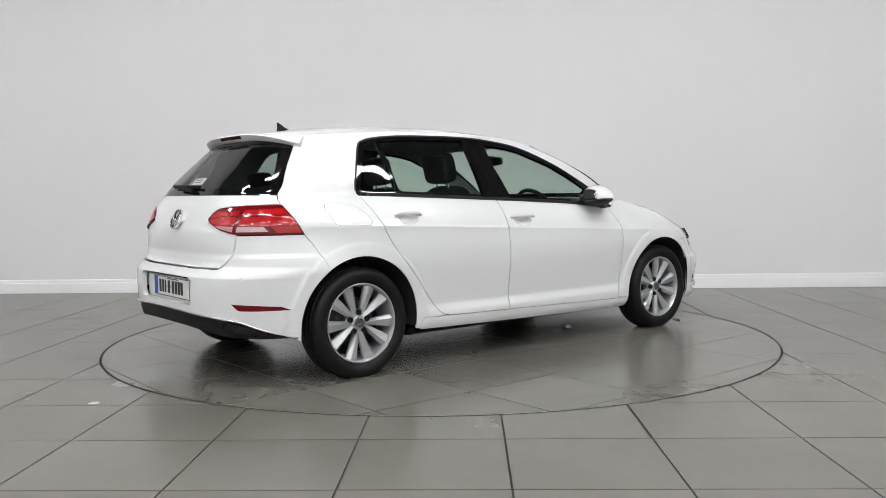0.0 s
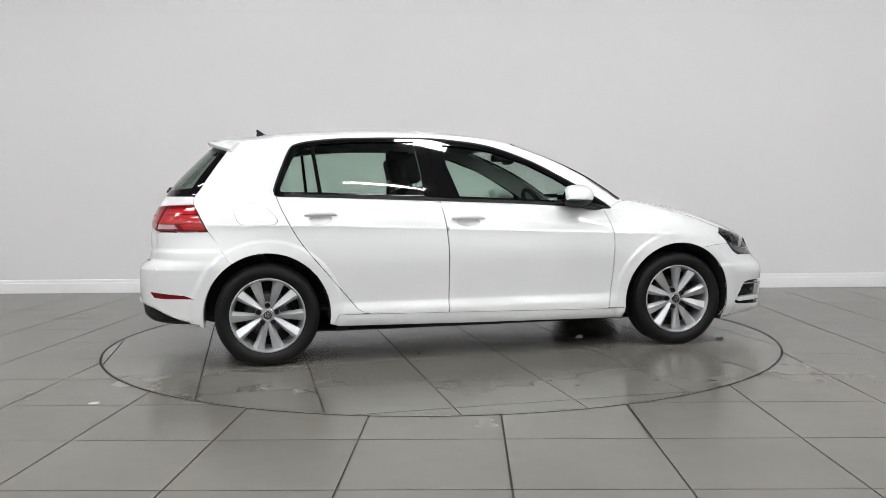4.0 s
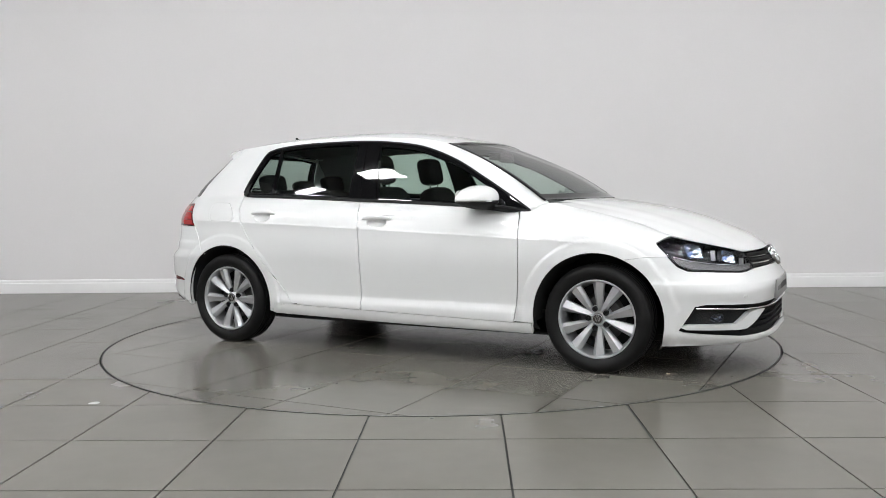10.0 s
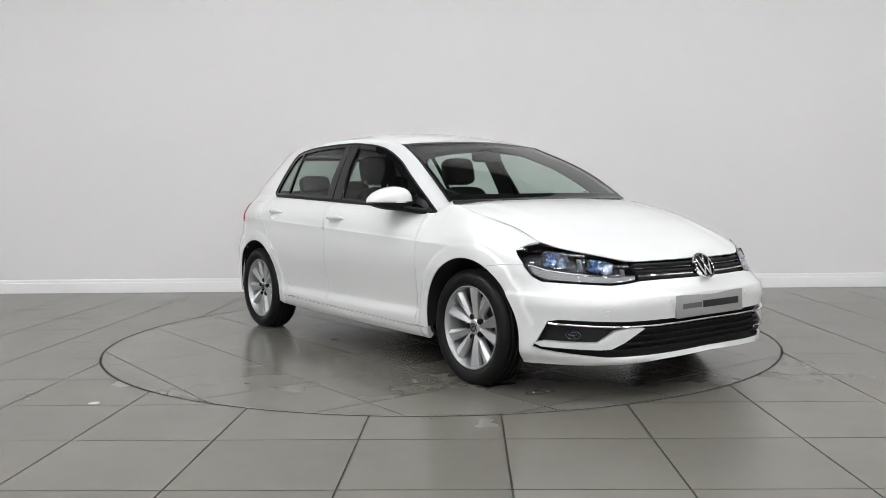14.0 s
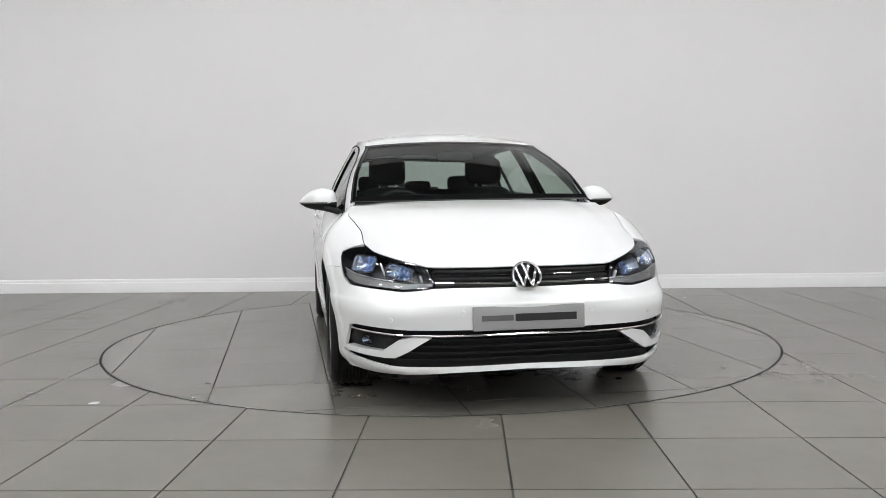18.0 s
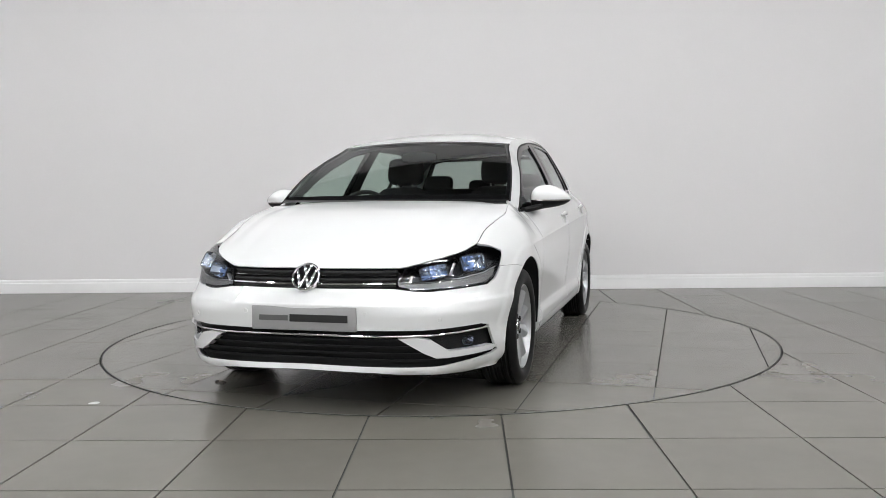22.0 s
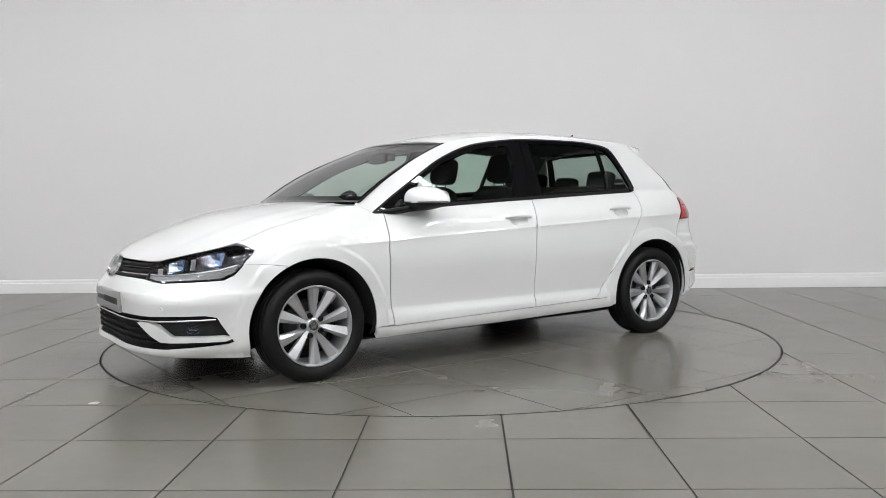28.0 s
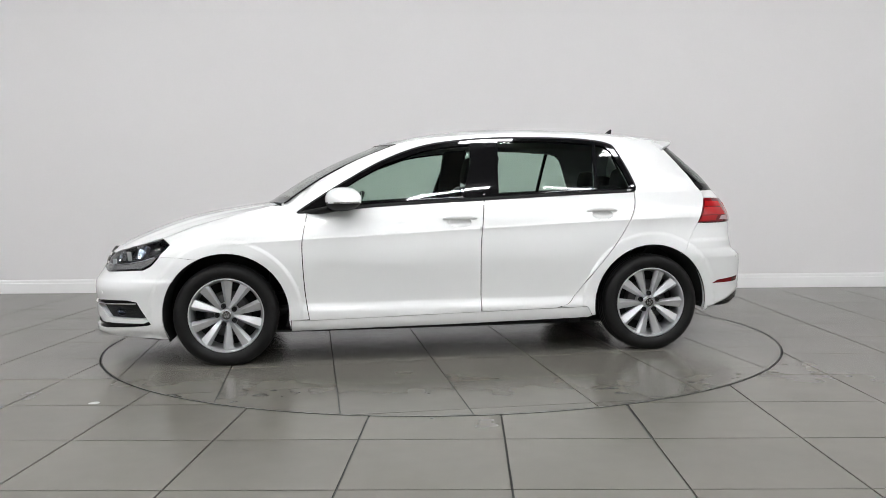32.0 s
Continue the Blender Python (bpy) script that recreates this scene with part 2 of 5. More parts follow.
slab("wall_north", [(X0, wall_line(X0)), (X1, wall_line(X1)), (X1, wall_line(X1) + 0.2), (X0, wall_line(X0) + 0.2)], -0.1, CEIL, WALL, label="plain off-white painted showroom wall")
slab("wall_south", [(X0, Y0 - 0.2), (X1, Y0 - 0.2), (X1, Y0), (X0, Y0)], -0.1, CEIL, SOUTHWALL, label="plain white painted wall")
slab("wall_west", [(X0 - 0.2, Y0), (X0, Y0), (X0, 3.2), (X0 - 0.2, 3.2)], -0.1, CEIL, SIDEWALL, label="plain grey painted wall")
slab("wall_east", [(X1, Y0), (X1 + 0.2, Y0), (X1 + 0.2, 3.2), (X1, 3.2)], -0.1, CEIL, SIDEWALL, label="plain grey painted wall")
slab("ceiling", [(X0 - 0.2, Y0 - 0.2), (X1 + 0.2, Y0 - 0.2), (X1 + 0.2, 3.2), (X0 - 0.2, 3.2)], CEIL, CEIL + 0.2, CEILING, label="plain dark grey ceiling")

# skirting board with a moulded top, along the back wall
bm = bmesh.new()
profile = [(0, 0), (0.022, 0), (0.022, 0.098), (0.019, 0.106), (0.013, 0.112), (0.012, 0.122), (0.009, 0.134), (0.003, 0.143), (0, 0.145)]
ends = [[bm.verts.new((x, wall_line(x) - d, z)) for d, z in profile] for x in (X0 + 0.001, X1 - 0.001)]
for i in range(len(profile) - 1):
    bm.faces.new((ends[0][i], ends[1][i], ends[1][i + 1], ends[0][i + 1]))
tagged(part("baseboard", bm, TRIM), "white gloss skirting board with moulded top edge", "", "", "structure")


def lamp_fitting(w, long):
    base = tagged(new("ceiling_light"), "long white batten light fixed to the ceiling" if w < 0.1 else "short wide white panel light fixed to the ceiling", "ceiling light", "ceiling lights")
    bm = bmesh.new()
    box(bm, -long - 0.01, long + 0.01, -w, w, -0.03, 0, 0.006)
    part("housing", bm, LAMPBODY, base)
    bm = bmesh.new()
    box(bm, -long, long, 0.005 - w, w - 0.005, -0.075, -0.031, 0.012)
    part("diffuser", bm, LAMP, base)
    return base


# thin battens, and a row of short wide ones over the turntable
for lamp_rows, half, long in ((LAMP_ROWS[:3], 0.06, 0.75), (LAMP_ROWS[3:], 0.17, 0.45)):
    first = lamp_fitting(half, long)
    first.location = (LAMP_COLS[0], lamp_rows[0], CEIL - 0.001)
    for ly in lamp_rows:
        for lx in LAMP_COLS:
            if (lx, ly) != (LAMP_COLS[0], lamp_rows[0]):
                copy_thing(first, pose(lx, ly, CEIL - 0.001))

# ---------------------------------------------------------------- car body surface
# x forward, y to the car's left, z up; the origin lies on the ground midway between the axles
AXLE = 1.317
HUB_Z, TYRE_R, ARCH_R = 0.302, 0.308, 0.371

front_x = curve((0.10, 2.08), (0.17, 2.165), (0.20, 2.190), (0.235, 2.178), (0.30, 2.178), (0.42, 2.182), (0.485, 2.190), (0.502, 2.191), (0.512, 2.187), (0.547, 2.171), (0.585, 2.150),
                (0.665, 2.100), (0.70, 2.055), (0.74, 1.985), (0.785, 1.87), (0.84, 1.72), (0.89, 1.55), (1.5, 1.50))
rear_x = curve((0.10, -2.00), (0.22, -2.03), (0.30, -2.085), (0.37, -2.092), (0.50, -2.098), (0.575, -2.094), (0.60, -2.074), (0.64, -2.028), (0.70, -2.022),
               (0.80, -2.024), (0.90, -1.992), (0.96, -1.968), (1.02, -1.930), (1.10, -1.872), (1.20, -1.775), (1.30, -1.672), (1.36, -1.60), (1.5, -1.50))
crease_z = curve((-2.2, 0.85), (-1.2, 0.83), (-0.2, 0.79), (0.84, 0.745), (1.3, 0.725), (2.2, 0.64))
belt_z = curve((-2.2, 1.035), (-1.25, 1.006), (-0.95, 0.996), (-0.257, 0.968), (0.416, 0.935), (0.80, 0.906), (0.88, 0.905), (0.93, 0.925), (0.975, 0.944), (1.03, 0.945), (1.10, 0.932), (1.3, 0.888), (1.5, 0.833),
               (1.7, 0.760), (1.9, 0.71), (2.2, 0.67))
belt_y = curve((-2.2, 0.78), (-1.7, 0.772), (-1.5, 0.762), (-1.27, 0.757), (-0.97, 0.785), (-0.25, 0.812), (0.25, 0.815), (0.5, 0.808), (0.80, 0.785), (0.9, 0.766), (0.975, 0.742), (1.05, 0.745), (1.3, 0.782), (1.5, 0.815), (1.7, 0.868), (1.9, 0.90), (2.2, 0.92))
roof_z = curve((-1.70, 1.325), (-1.4, 1.352), (-1.0, 1.380), (-0.5, 1.392), (0.0, 1.370), (0.25, 1.330), (0.35, 1.293), (0.54, 1.215), (0.72, 1.125), (0.90, 1.010), (0.97, 0.962), (1.04, 0.945), (1.2, 0.94))
roof_y = curve((-1.75, 0.53), (-1.4, 0.562), (-1.0, 0.580), (-0.5, 0.592), (0.0, 0.585), (0.25, 0.572), (0.54, 0.634), (0.72, 0.680), (0.90, 0.712), (0.97, 0.722), (1.1, 0.75))
lower_y = curve((0, 0.800), (0.06, 0.834), (0.12, 0.854), (0.2, 0.860), (0.3, 0.864), (0.5, 0.874), (0.75, 0.889), (0.93, 0.899), (1.0, 0.903))


def flank(x, z):
    """Half width of the flank at x, z, before the corners are rounded."""
    zc, zb, yb = crease_z(x), belt_z(x), belt_y(x)
    zr, yr = np.maximum(roof_z(x), zb + 0.02), roof_y(x)
    fade = smooth(-1.75, -1.3, x) * (1 - smooth(0.95, 1.35, x))
    low = lower_y((z - 0.17) / (zc - 0.17)) - 0.0035 * fade * smooth(zc - 0.12, zc - 0.002, z)
    step = 0.004 * fade
    m = np.clip((z - zc) / np.maximum(zb - zc, 0.02), 0, 1)
    fend = smooth(1.0, 1.40, x)
    top = 0.903 - step * smooth(0, 0.10, m)
    mid = yb + (top - yb) * (1 - m ** (1.7 + 0.6 * fend - 0.40 * np.exp(-((x - 0.95) / 0.14) ** 2))) ** (1.0 - 0.42 * fend)
    u = np.clip((z - zb) / (zr - zb), 0, 1.2)
    up = yb + (yr - yb) * u + 0.055 * np.clip((zr - zb) / 0.35, 0, 1) * u * (1 - u) - 0.05 * np.clip(u - 0.93, 0, 1) ** 1.5
    y = np.where(z < zc, low, np.where(z < zb, mid, up))
    # lips round the wheel arches
    for ax in (AXLE, -AXLE):
        r = np.hypot(x - ax, z - HUB_Z)
        y = y + 0.010 * (1 - smooth(0.432, 0.456, r)) * (1 - smooth(0.60, 0.80, z))
    # folds in the corners of the bumpers
    y = y + 0.006 * (smooth(0.530, 0.505, z) - smooth(0.500, 0.40, z)) * smooth(1.40, 1.70, x)
    y = y + 0.009 * (smooth(0.705, 0.680, z) - smooth(0.676, 0.56, z)) * smooth(-1.50, -1.75, x)
    # the shoulder leans in over the doors, more so towards the lamps
    y = y - smooth(0.58, 0.84, z) * (0.020 + 0.024 * smooth(1.25, 1.62, x) + 0.034 * smooth(-1.30, -1.62, x) * smooth(1.10, 0.95, z)) * (1 - smooth(0.95, 1.25, z) * smooth(0.0, 0.35, x))
    # pinch of the bumper's side behind the wheels and the swage above the sill
    y = y + (0.020 * smooth(0.368, 0.300, z) - 0.006 * smooth(0.62, 0.38, z)) * smooth(0.95, 0.80, x) * smooth(-0.95, -0.80, x)
    return y


phi = np.linspace(0, math.pi / 2, 240)
bx = np.concatenate([1.3 + 0.9 * np.cos(phi) ** 0.78, np.linspace(1.3, -1.3, 260)[1:-1], (-1.3 - 0.836 * np.cos(phi) ** 0.66)[::-1]])
bk = np.concatenate([np.sin(phi) ** (2 / 2.2), np.ones(258), (np.sin(phi) ** (2 / 4.2))[::-1]])
bs = np.concatenate([[0], np.cumsum(np.hypot(np.diff(bx), 0.9 * np.diff(bk)))])
SMAX = bs[-1]


def outline(s, z):
    """The body's skin: s runs along the waist from the nose to the tail on the left side, z is the height."""
    s, z = np.asarray(s, float), np.asarray(z, float)
    a = np.abs(s)
    a = np.where(a > SMAX, 2 * SMAX - a, a)
    sign = np.where(s < 0, -1.0, 1.0) * np.where(np.abs(s) > SMAX, -1.0, 1.0)
    x, k = np.interp(a, bs, bx), np.interp(a, bs, bk)
    wf = np.clip((x - 0.8) / 1.4, 0, 1) ** 1.5
    wr = np.clip((-0.6 - x) / 1.536, 0, 1) ** 1.5
    k = np.where(x > 1.3, k ** (1 - 0.38 * smooth(0.60, 0.44, z)), k)
    x = x + wf * (front_x(z) - 2.2) + wr * (rear_x(z) + 2.136)
    return np.stack([x, sign * k * flank(x, z), z], -1)


def by_x(x, z):
    """s of the flank's point at x, z."""
    grid = np.linspace(0, SMAX, 900)
    xx = outline(grid, np.full(900, z))[:, 0]
    return float(np.interp(-x, np.maximum.accumulate(-xx), grid))


def by_y(y, z, rear=False):
    """s of the nose's or the tail's point at y, z."""
    grid = np.linspace(0, 1.25, 700)
    s = SMAX - grid if rear else grid
    yy = np.abs(outline(s, np.full(700, z))[:, 1])
    d = float(np.interp(abs(y), np.maximum.accumulate(yy), grid))
    return (SMAX - d if y >= 0 else SMAX + d) if rear else math.copysign(d, y)


def P(*pts, step=0.05):
    """A line on the skin from points ("x", x, z), ("y", y, z) on the nose or ("r", y, z) on the tail."""
    conv = {"x": lambda a, z: by_x(a, z), "y": lambda a, z: by_y(a, z), "r": lambda a, z: by_y(a, z, True)}
    out = []
    for i, (k, a, z) in enumerate(pts):
        if i and pts[i - 1][0] == k:
            _, a0, z0 = pts[i - 1]
            n = max(1, int(math.hypot(a - a0, z - z0) / step))
            out += [(conv[k](a0 + (a - a0) * j / n, z0 + (z - z0) * j / n), z0 + (z - z0) * j / n) for j in range(1, n)]
        out.append((conv[k](a, z), z))
    return out


def X(*pts):
    return P(*[("x", x, z) for x, z in pts])


def arc(ax, a0, a1, r=ARCH_R, n=26):
    """Points on a wheel arch, angles in degrees from the front, upwards."""
    return [("x", ax + r * math.cos(radians(a)), HUB_Z + r * math.sin(radians(a))) for a in np.linspace(a0, a1, n)]


def spline(pts, n=8):
    """A rounded line through side-view points."""
    p = [Vector(q) for q in pts]
    out = []
    for i in range(len(p) - 1):
        a, b = p[i], p[i + 1]
        ta = (p[i + 1] - p[max(i - 1, 0)]) * 0.5
        tb = (p[min(i + 2, len(p) - 1)] - p[i]) * 0.5
        for j in range(n):
            u = j / n
            out.append(tuple(a * (1 + 2 * u) * (1 - u) ** 2 + ta * u * (1 - u) ** 2 + b * u * u * (3 - 2 * u) + tb * u * u * (u - 1)))
    out.append(tuple(p[-1]))
    return out


car = tagged(new("car"), "white five-door hatchback car parked on the turntable", "car")

# shut lines, in side view
GAP_A = spline([(0.832, 0.897), (0.852, 0.80), (0.864, 0.69), (0.853, 0.45), (0.830, 0.268)])      # wing to front door
GAP_B = spline([(-0.257, 0.967), (-0.238, 0.85), (-0.220, 0.675), (-0.219, 0.45), (-0.222, 0.290)])  # between the doors
GAP_C = spline([(-1.250, 1.004), (-1.205, 0.89), (-1.108, 0.72), (-0.942, 0.515), (-0.822, 0.368), (-0.775, 0.315), (-0.72, 0.295)])
DLO_TOP = spline([(-1.262, 1.012), (-1.256, 1.06), (-1.212, 1.175), (-1.160, 1.290), (-1.115, 1.322), (-1.01, 1.343), (-0.80, 1.358), (-0.389, 1.361), (-0.138, 1.346), (0.113, 1.307),
                  (0.359, 1.218), (0.571, 1.105), (0.747, 1.000), (0.875, 0.915), (0.887, 0.903)])
DLO_LOW = [(0.887, 0.903), (0.86, 0.902), (0.416, 0.935), (-0.257, 0.968), (-0.95, 0.996), (-1.225, 1.005), (-1.262, 1.012)]
G = 0.0028


def shift(line, dx, dz=0.0):
    return [(x + dx, z + dz) for x, z in line]


def under(line, d):
    return [(x, z - d) for x, z in line]


HANDLES = ((-0.092, 0.846), (-0.995, 0.880))


def cup_rim(x, z, n=20):
    """Outline of the hollow behind a door handle."""
    return [(by_x(x, z) + 0.072 * math.cos(a), z - 0.013 + 0.031 * math.sin(a)) for a in np.linspace(0, 2 * math.pi, n + 1)[:-1]]


def inset(poly, d):
    """Moves a closed outline inwards by d."""
    p = np.array(poly, float)
    area = 0.5 * np.sum(p[:, 0] * np.roll(p[:, 1], -1) - np.roll(p[:, 0], -1) * p[:, 1])
    e0, e1 = p - np.roll(p, 1, 0), np.roll(p, -1, 0) - p
    n0 = np.stack([-e0[:, 1], e0[:, 0]], 1) / np.maximum(np.hypot(*e0.T), 1e-9)[:, None]
    n1 = np.stack([-e1[:, 1], e1[:, 0]], 1) / np.maximum(np.hypot(*e1.T), 1e-9)[:, None]
    m = n0 + n1
    m /= np.maximum(np.sum(m * n0, 1), 0.5)[:, None]
    return [tuple(q) for q in p + m * d * (1 if area > 0 else -1)]


def crease_lines():
    """Rows of mesh points along the waist crease and round the wheel arches."""
    out = []
    for off in (-0.018, -0.010, -0.003, 0.0012, 0.006, 0.016):
        out += [(by_x(x, float(crease_z(x)) + off), float(crease_z(x)) + off) for x in np.arange(-1.70, 1.35, 0.024)]
    for z in (0.385, 0.366, 0.352, 0.334, 0.318, 0.304):
        out += [(by_x(x, z), z) for x in np.arange(-0.90, 0.90, 0.03)]
    for ax in (AXLE, -AXLE):
        for r in (0.428, 0.438, 0.447, 0.456, 0.466):
            out += [(by_x(ax + r * math.cos(a), HUB_Z + r * math.sin(a)), HUB_Z + r * math.sin(a)) for a in np.arange(-0.1, 3.25, 0.055)]
    return out


# rear edge of the roof pillar, and the slanting outer edge of the tail lamp, in side view from below upwards
REAR_EDGE = ((0.957, -1.724), (0.985, -1.729), (1.015, -1.719), (1.055, -1.687), (1.105, -1.657), (1.185, -1.605), (1.298, -1.523))
LAMP_EDGE = ((0.803, -1.643), (0.950, -1.718))


def behind(line, z, d=0.0):
    """The point of a rear edge at height z, moved d towards the tail along the skin."""
    zs, xs_ = zip(*line)
    return by_x(float(np.interp(z, zs, xs_)), z) + d, z


def build_body():
    rows = crease_lines()
    # bodyside: A-pillar, roof rail, C-pillar and rear wing in one pressing
    rail = [(x, float(roof_z(x))) for x in np.linspace(0.985, -1.490, 70)]
    rear_edge = [behind(REAR_EDGE, z) for z in (1.298, 1.24, 1.185, 1.145, 1.105, 1.08, 1.055, 1.035, 1.015, 1.0, 0.985, 0.97, 0.957)]
    lamp_edge = [behind(LAMP_EDGE, z) for z in (0.949, 0.90, 0.85, 0.803)] + P(("x", -1.60, 0.745), ("x", -1.535, 0.625))
    arch = P(*arc(-AXLE, 122, -10))
    poly = X(*rail) + rear_edge + lamp_edge + arch + X((-0.933, 0.232), (-0.896, 0.2925), (-0.80, 0.290)) + X(*shift(GAP_C[::-1], -G)[1:]) + X(*DLO_TOP[1:-1]) + X((0.895, 0.9065), (0.936, 0.9285)) + X(*[(x, float(belt_z(x)) + 0.0012) for x in np.linspace(0.945, 0.982, 6)])
    flap = [(-1.50 + 0.245 * u + 0.03 * (1 - v), 0.838 + 0.128 * v) for u, v in
            [(0.10, 0.02), (0.75, 0.0), (0.88, 0.06), (0.94, 0.22), (0.86, 0.55), (0.70, 0.90), (0.60, 0.97), (0.15, 1.0), (0.02, 0.93), (-0.04, 0.75), (-0.02, 0.2), (0.03, 0.07)]]
    flap = [(x, z) for x, z in spline(flap + flap[:1], 3)][:-1]
    hole = X(*flap)
    uvs = dict(cell=0.03, lines=rows)
    skin("rear_wing", outline, poly, PAINT, car, label="white rear wing and roof pillar", **uvs)
    skin("rear_wing", lambda s, z: outline(s, z) * (1, -1, 1), poly, PAINT, car, [hole], label="white rear wing with round-cornered fuel flap", flipped=True, **uvs)
    c = np.mean(np.array(hole), 0)
    skin("fuel_flap", lambda s, z: outline(s, z) * (1, -1, 1), [tuple(c + (np.array(p) - c) * 0.975) for p in hole], PAINT, car, flipped=True, depth=0.006)

    # front wing
    top = [(x, float(belt_z(x)) - 0.0002) for x in np.linspace(0.945, CORNER_X, 40)]
    poly = X((0.836, 0.8985), (0.862, 0.8975), (0.887, 0.899), (0.896, 0.904), (0.935, 0.9265)) + X(*top) + X((1.665, 0.752), (1.632, 0.727), (1.655, 0.70), (1.70, 0.655)) + X((1.58, 0.652), (1.49, 0.640)) + P(*arc(AXLE, 62, 186)) + X((0.938, 0.205), (0.94, 0.262), (0.831, 0.266)) + X(*shift(GAP_A[::-1], G)[1:])
    skin("front_wing", outline, poly, PAINT, car, mirror=True, label="white front wing", lines=rows)

    # sills
    poly = X((0.935, 0.195), (0.935, 0.258)) + X(*[(x, 0.256 + (0.84 - x) * 0.0195) for x in np.linspace(0.82, -0.72, 20)]) + X((-0.80, 0.287), (-0.895, 0.290), (-0.93, 0.232), (-0.90, 0.222), (0.0, 0.205))
    skin("sill", outline, poly, PAINT, car, mirror=True, label="white painted sill", depth=0.03)

    # doors
    low = [(x, 0.2600 + (0.84 - x) * 0.0195) for x in np.linspace(0.826, -0.218, 20)]
    belt = [(x, float(belt_z(x)) - 0.004) for x in np.linspace(-0.254, 0.826, 24)]
    poly = X(*belt) + X(*shift(GAP_A, -G)[1:-1]) + X(*low) + X(*shift(GAP_B[::-1], G)[1:-1])
    fd = skin("front_door", outline, poly, PAINT, car, [cup_rim(*HANDLES[0])], mirror=True, label="white front door", lines=rows)
    low = [(x, 0.2600 + (0.84 - x) * 0.0195) for x in np.linspace(-0.226, -0.70, 12)]
    belt = [(x, float(belt_z(x)) - 0.004) for x in np.linspace(-1.244, -0.262, 22)]
    poly = X(*belt) + X(*shift(GAP_B, -G)[1:-1]) + X(*low) + X(*shift(GAP_C[::-1], G)[1:-1])
    rd = skin("rear_door", outline, poly, PAINT, car, [cup_rim(*HANDLES[1])], mirror=True, label="white rear door", lines=rows)
    return fd, rd


def windows():
    """Black window surround, three panes a side, pillar covers."""
    outer = X(*DLO_TOP[1:-1]) + X(*DLO_LOW[:-1])
    w = 0.024
    c = lambda pts: X(*spline(pts, 5))
    q = [(-1.000, 1.026), (-1.034, 1.318), (-1.09, 1.304), (-1.128, 1.272), (-1.188, 1.15), (-1.226, 1.05), (-1.223, 1.034), (-1.20, 1.029)]
    r = [(-0.976, 1.025), (-1.012, 1.320), (-0.80, 1.336), (-0.60, 1.340), (-0.383, 1.339), (-0.346, 0.999)]
    f = [(-0.125, 0.990), (-0.19, 1.19), (-0.200, 1.318), (-0.138, 1.314), (0.0, 1.298), (0.113, 1.277), (0.35, 1.194), (0.50, 1.113), (0.655, 1.020), (0.69, 0.995), (0.693, 0.950), (0.45, 0.960)]
    panes = [X(*p) for p in (q, r, f)]
    skin("window_surround", outline, outer, GLOSS, car, [dense(np.array(p), 0.03) for p in panes], mirror=True, depth=0.02, lift=0.001, label="gloss black window surround")
    for nm, p in zip(("quarter_pane", "rear_pane", "front_pane"), panes):
        m = np.array(p).mean(0)
        skin(nm, outline, [tuple(m + (np.array(a) - m) * 1.01) for a in p], GLASS, car, mirror=True, lift=-0.006, depth=0, label="tinted side glass")
    # pillar covers in gloss black, door gap between them
    skin("pillar_cover", outline, X((-0.352, 0.985), (-0.373, 1.345), (-0.315, 1.344), (-0.262, 0.982)), GLOSS, car, mirror=True, lift=0.004, depth=0.006)
    skin("pillar_cover", outline, X((-0.250, 0.981), (-0.303, 1.344), (-0.205, 1.337), (-0.195, 1.19), (-0.140, 0.976)), GLOSS, car, mirror=True, lift=0.004, depth=0.006)
    # gloss black corner piece that carries the mirror
    skin("mirror_sail", outline, X((0.700, 0.948), (0.700, 1.018), (0.76, 0.985), (0.852, 0.920), (0.846, 0.914)), GLOSS, car, mirror=True, lift=0.004, depth=0.006)
    # satin seal that frames the glass, and the rubber strip along the waist
    for sg in (1, -1):
        edge = [q for q in DLO_TOP[4:]] + [(0.878, 0.9055), (0.855, 0.9075), (0.80, 0.9115)]
        pts = np.array([outline(by_x(x, z), z) for x, z in edge]) * (1, sg, 1)
        sweep("window_seal", pts, [(-0.006, -0.004), (0.006, -0.004), (0.005, 0.004), (-0.005, 0.004)], DARK, car, up=[(0, sg, 0.35)] * len(pts))
        line = [(x, float(belt_z(x)) + 0.004) for x in np.linspace(-1.20, 0.85, 40)]
        pts = np.array([outline(by_x(x, z), z) for x, z in line]) * (1, sg, 1)
        sweep("waist_strip", pts, [(-0.010, -0.006), (0.010, -0.006), (0.010, 0.008), (-0.010, 0.006)], DARK, car, up=[(0, sg, 0.35)] * len(pts))


def wind(v, t):
    """Windscreen: v from the roof (0) to the scuttle (1), t across."""
    xe = 0.27 + 0.70 * v
    t = np.asarray(t, float)
    return np.stack([xe + (0.085 + 0.040 * v) * (1 - t * t), t * (roof_y(xe) - 0.004), roof_z(xe) + 0.004 + (0.006 + 0.016 * np.maximum(1 - v, 0.0) ** 1.5) * (1 - t * t)], -1)


rail_tab_x = np.linspace(-1.60, 0.30, 60)
rail_tab_y = np.array([float(outline(by_x(x, float(roof_z(x))), float(roof_z(x)))[1]) for x in rail_tab_x])


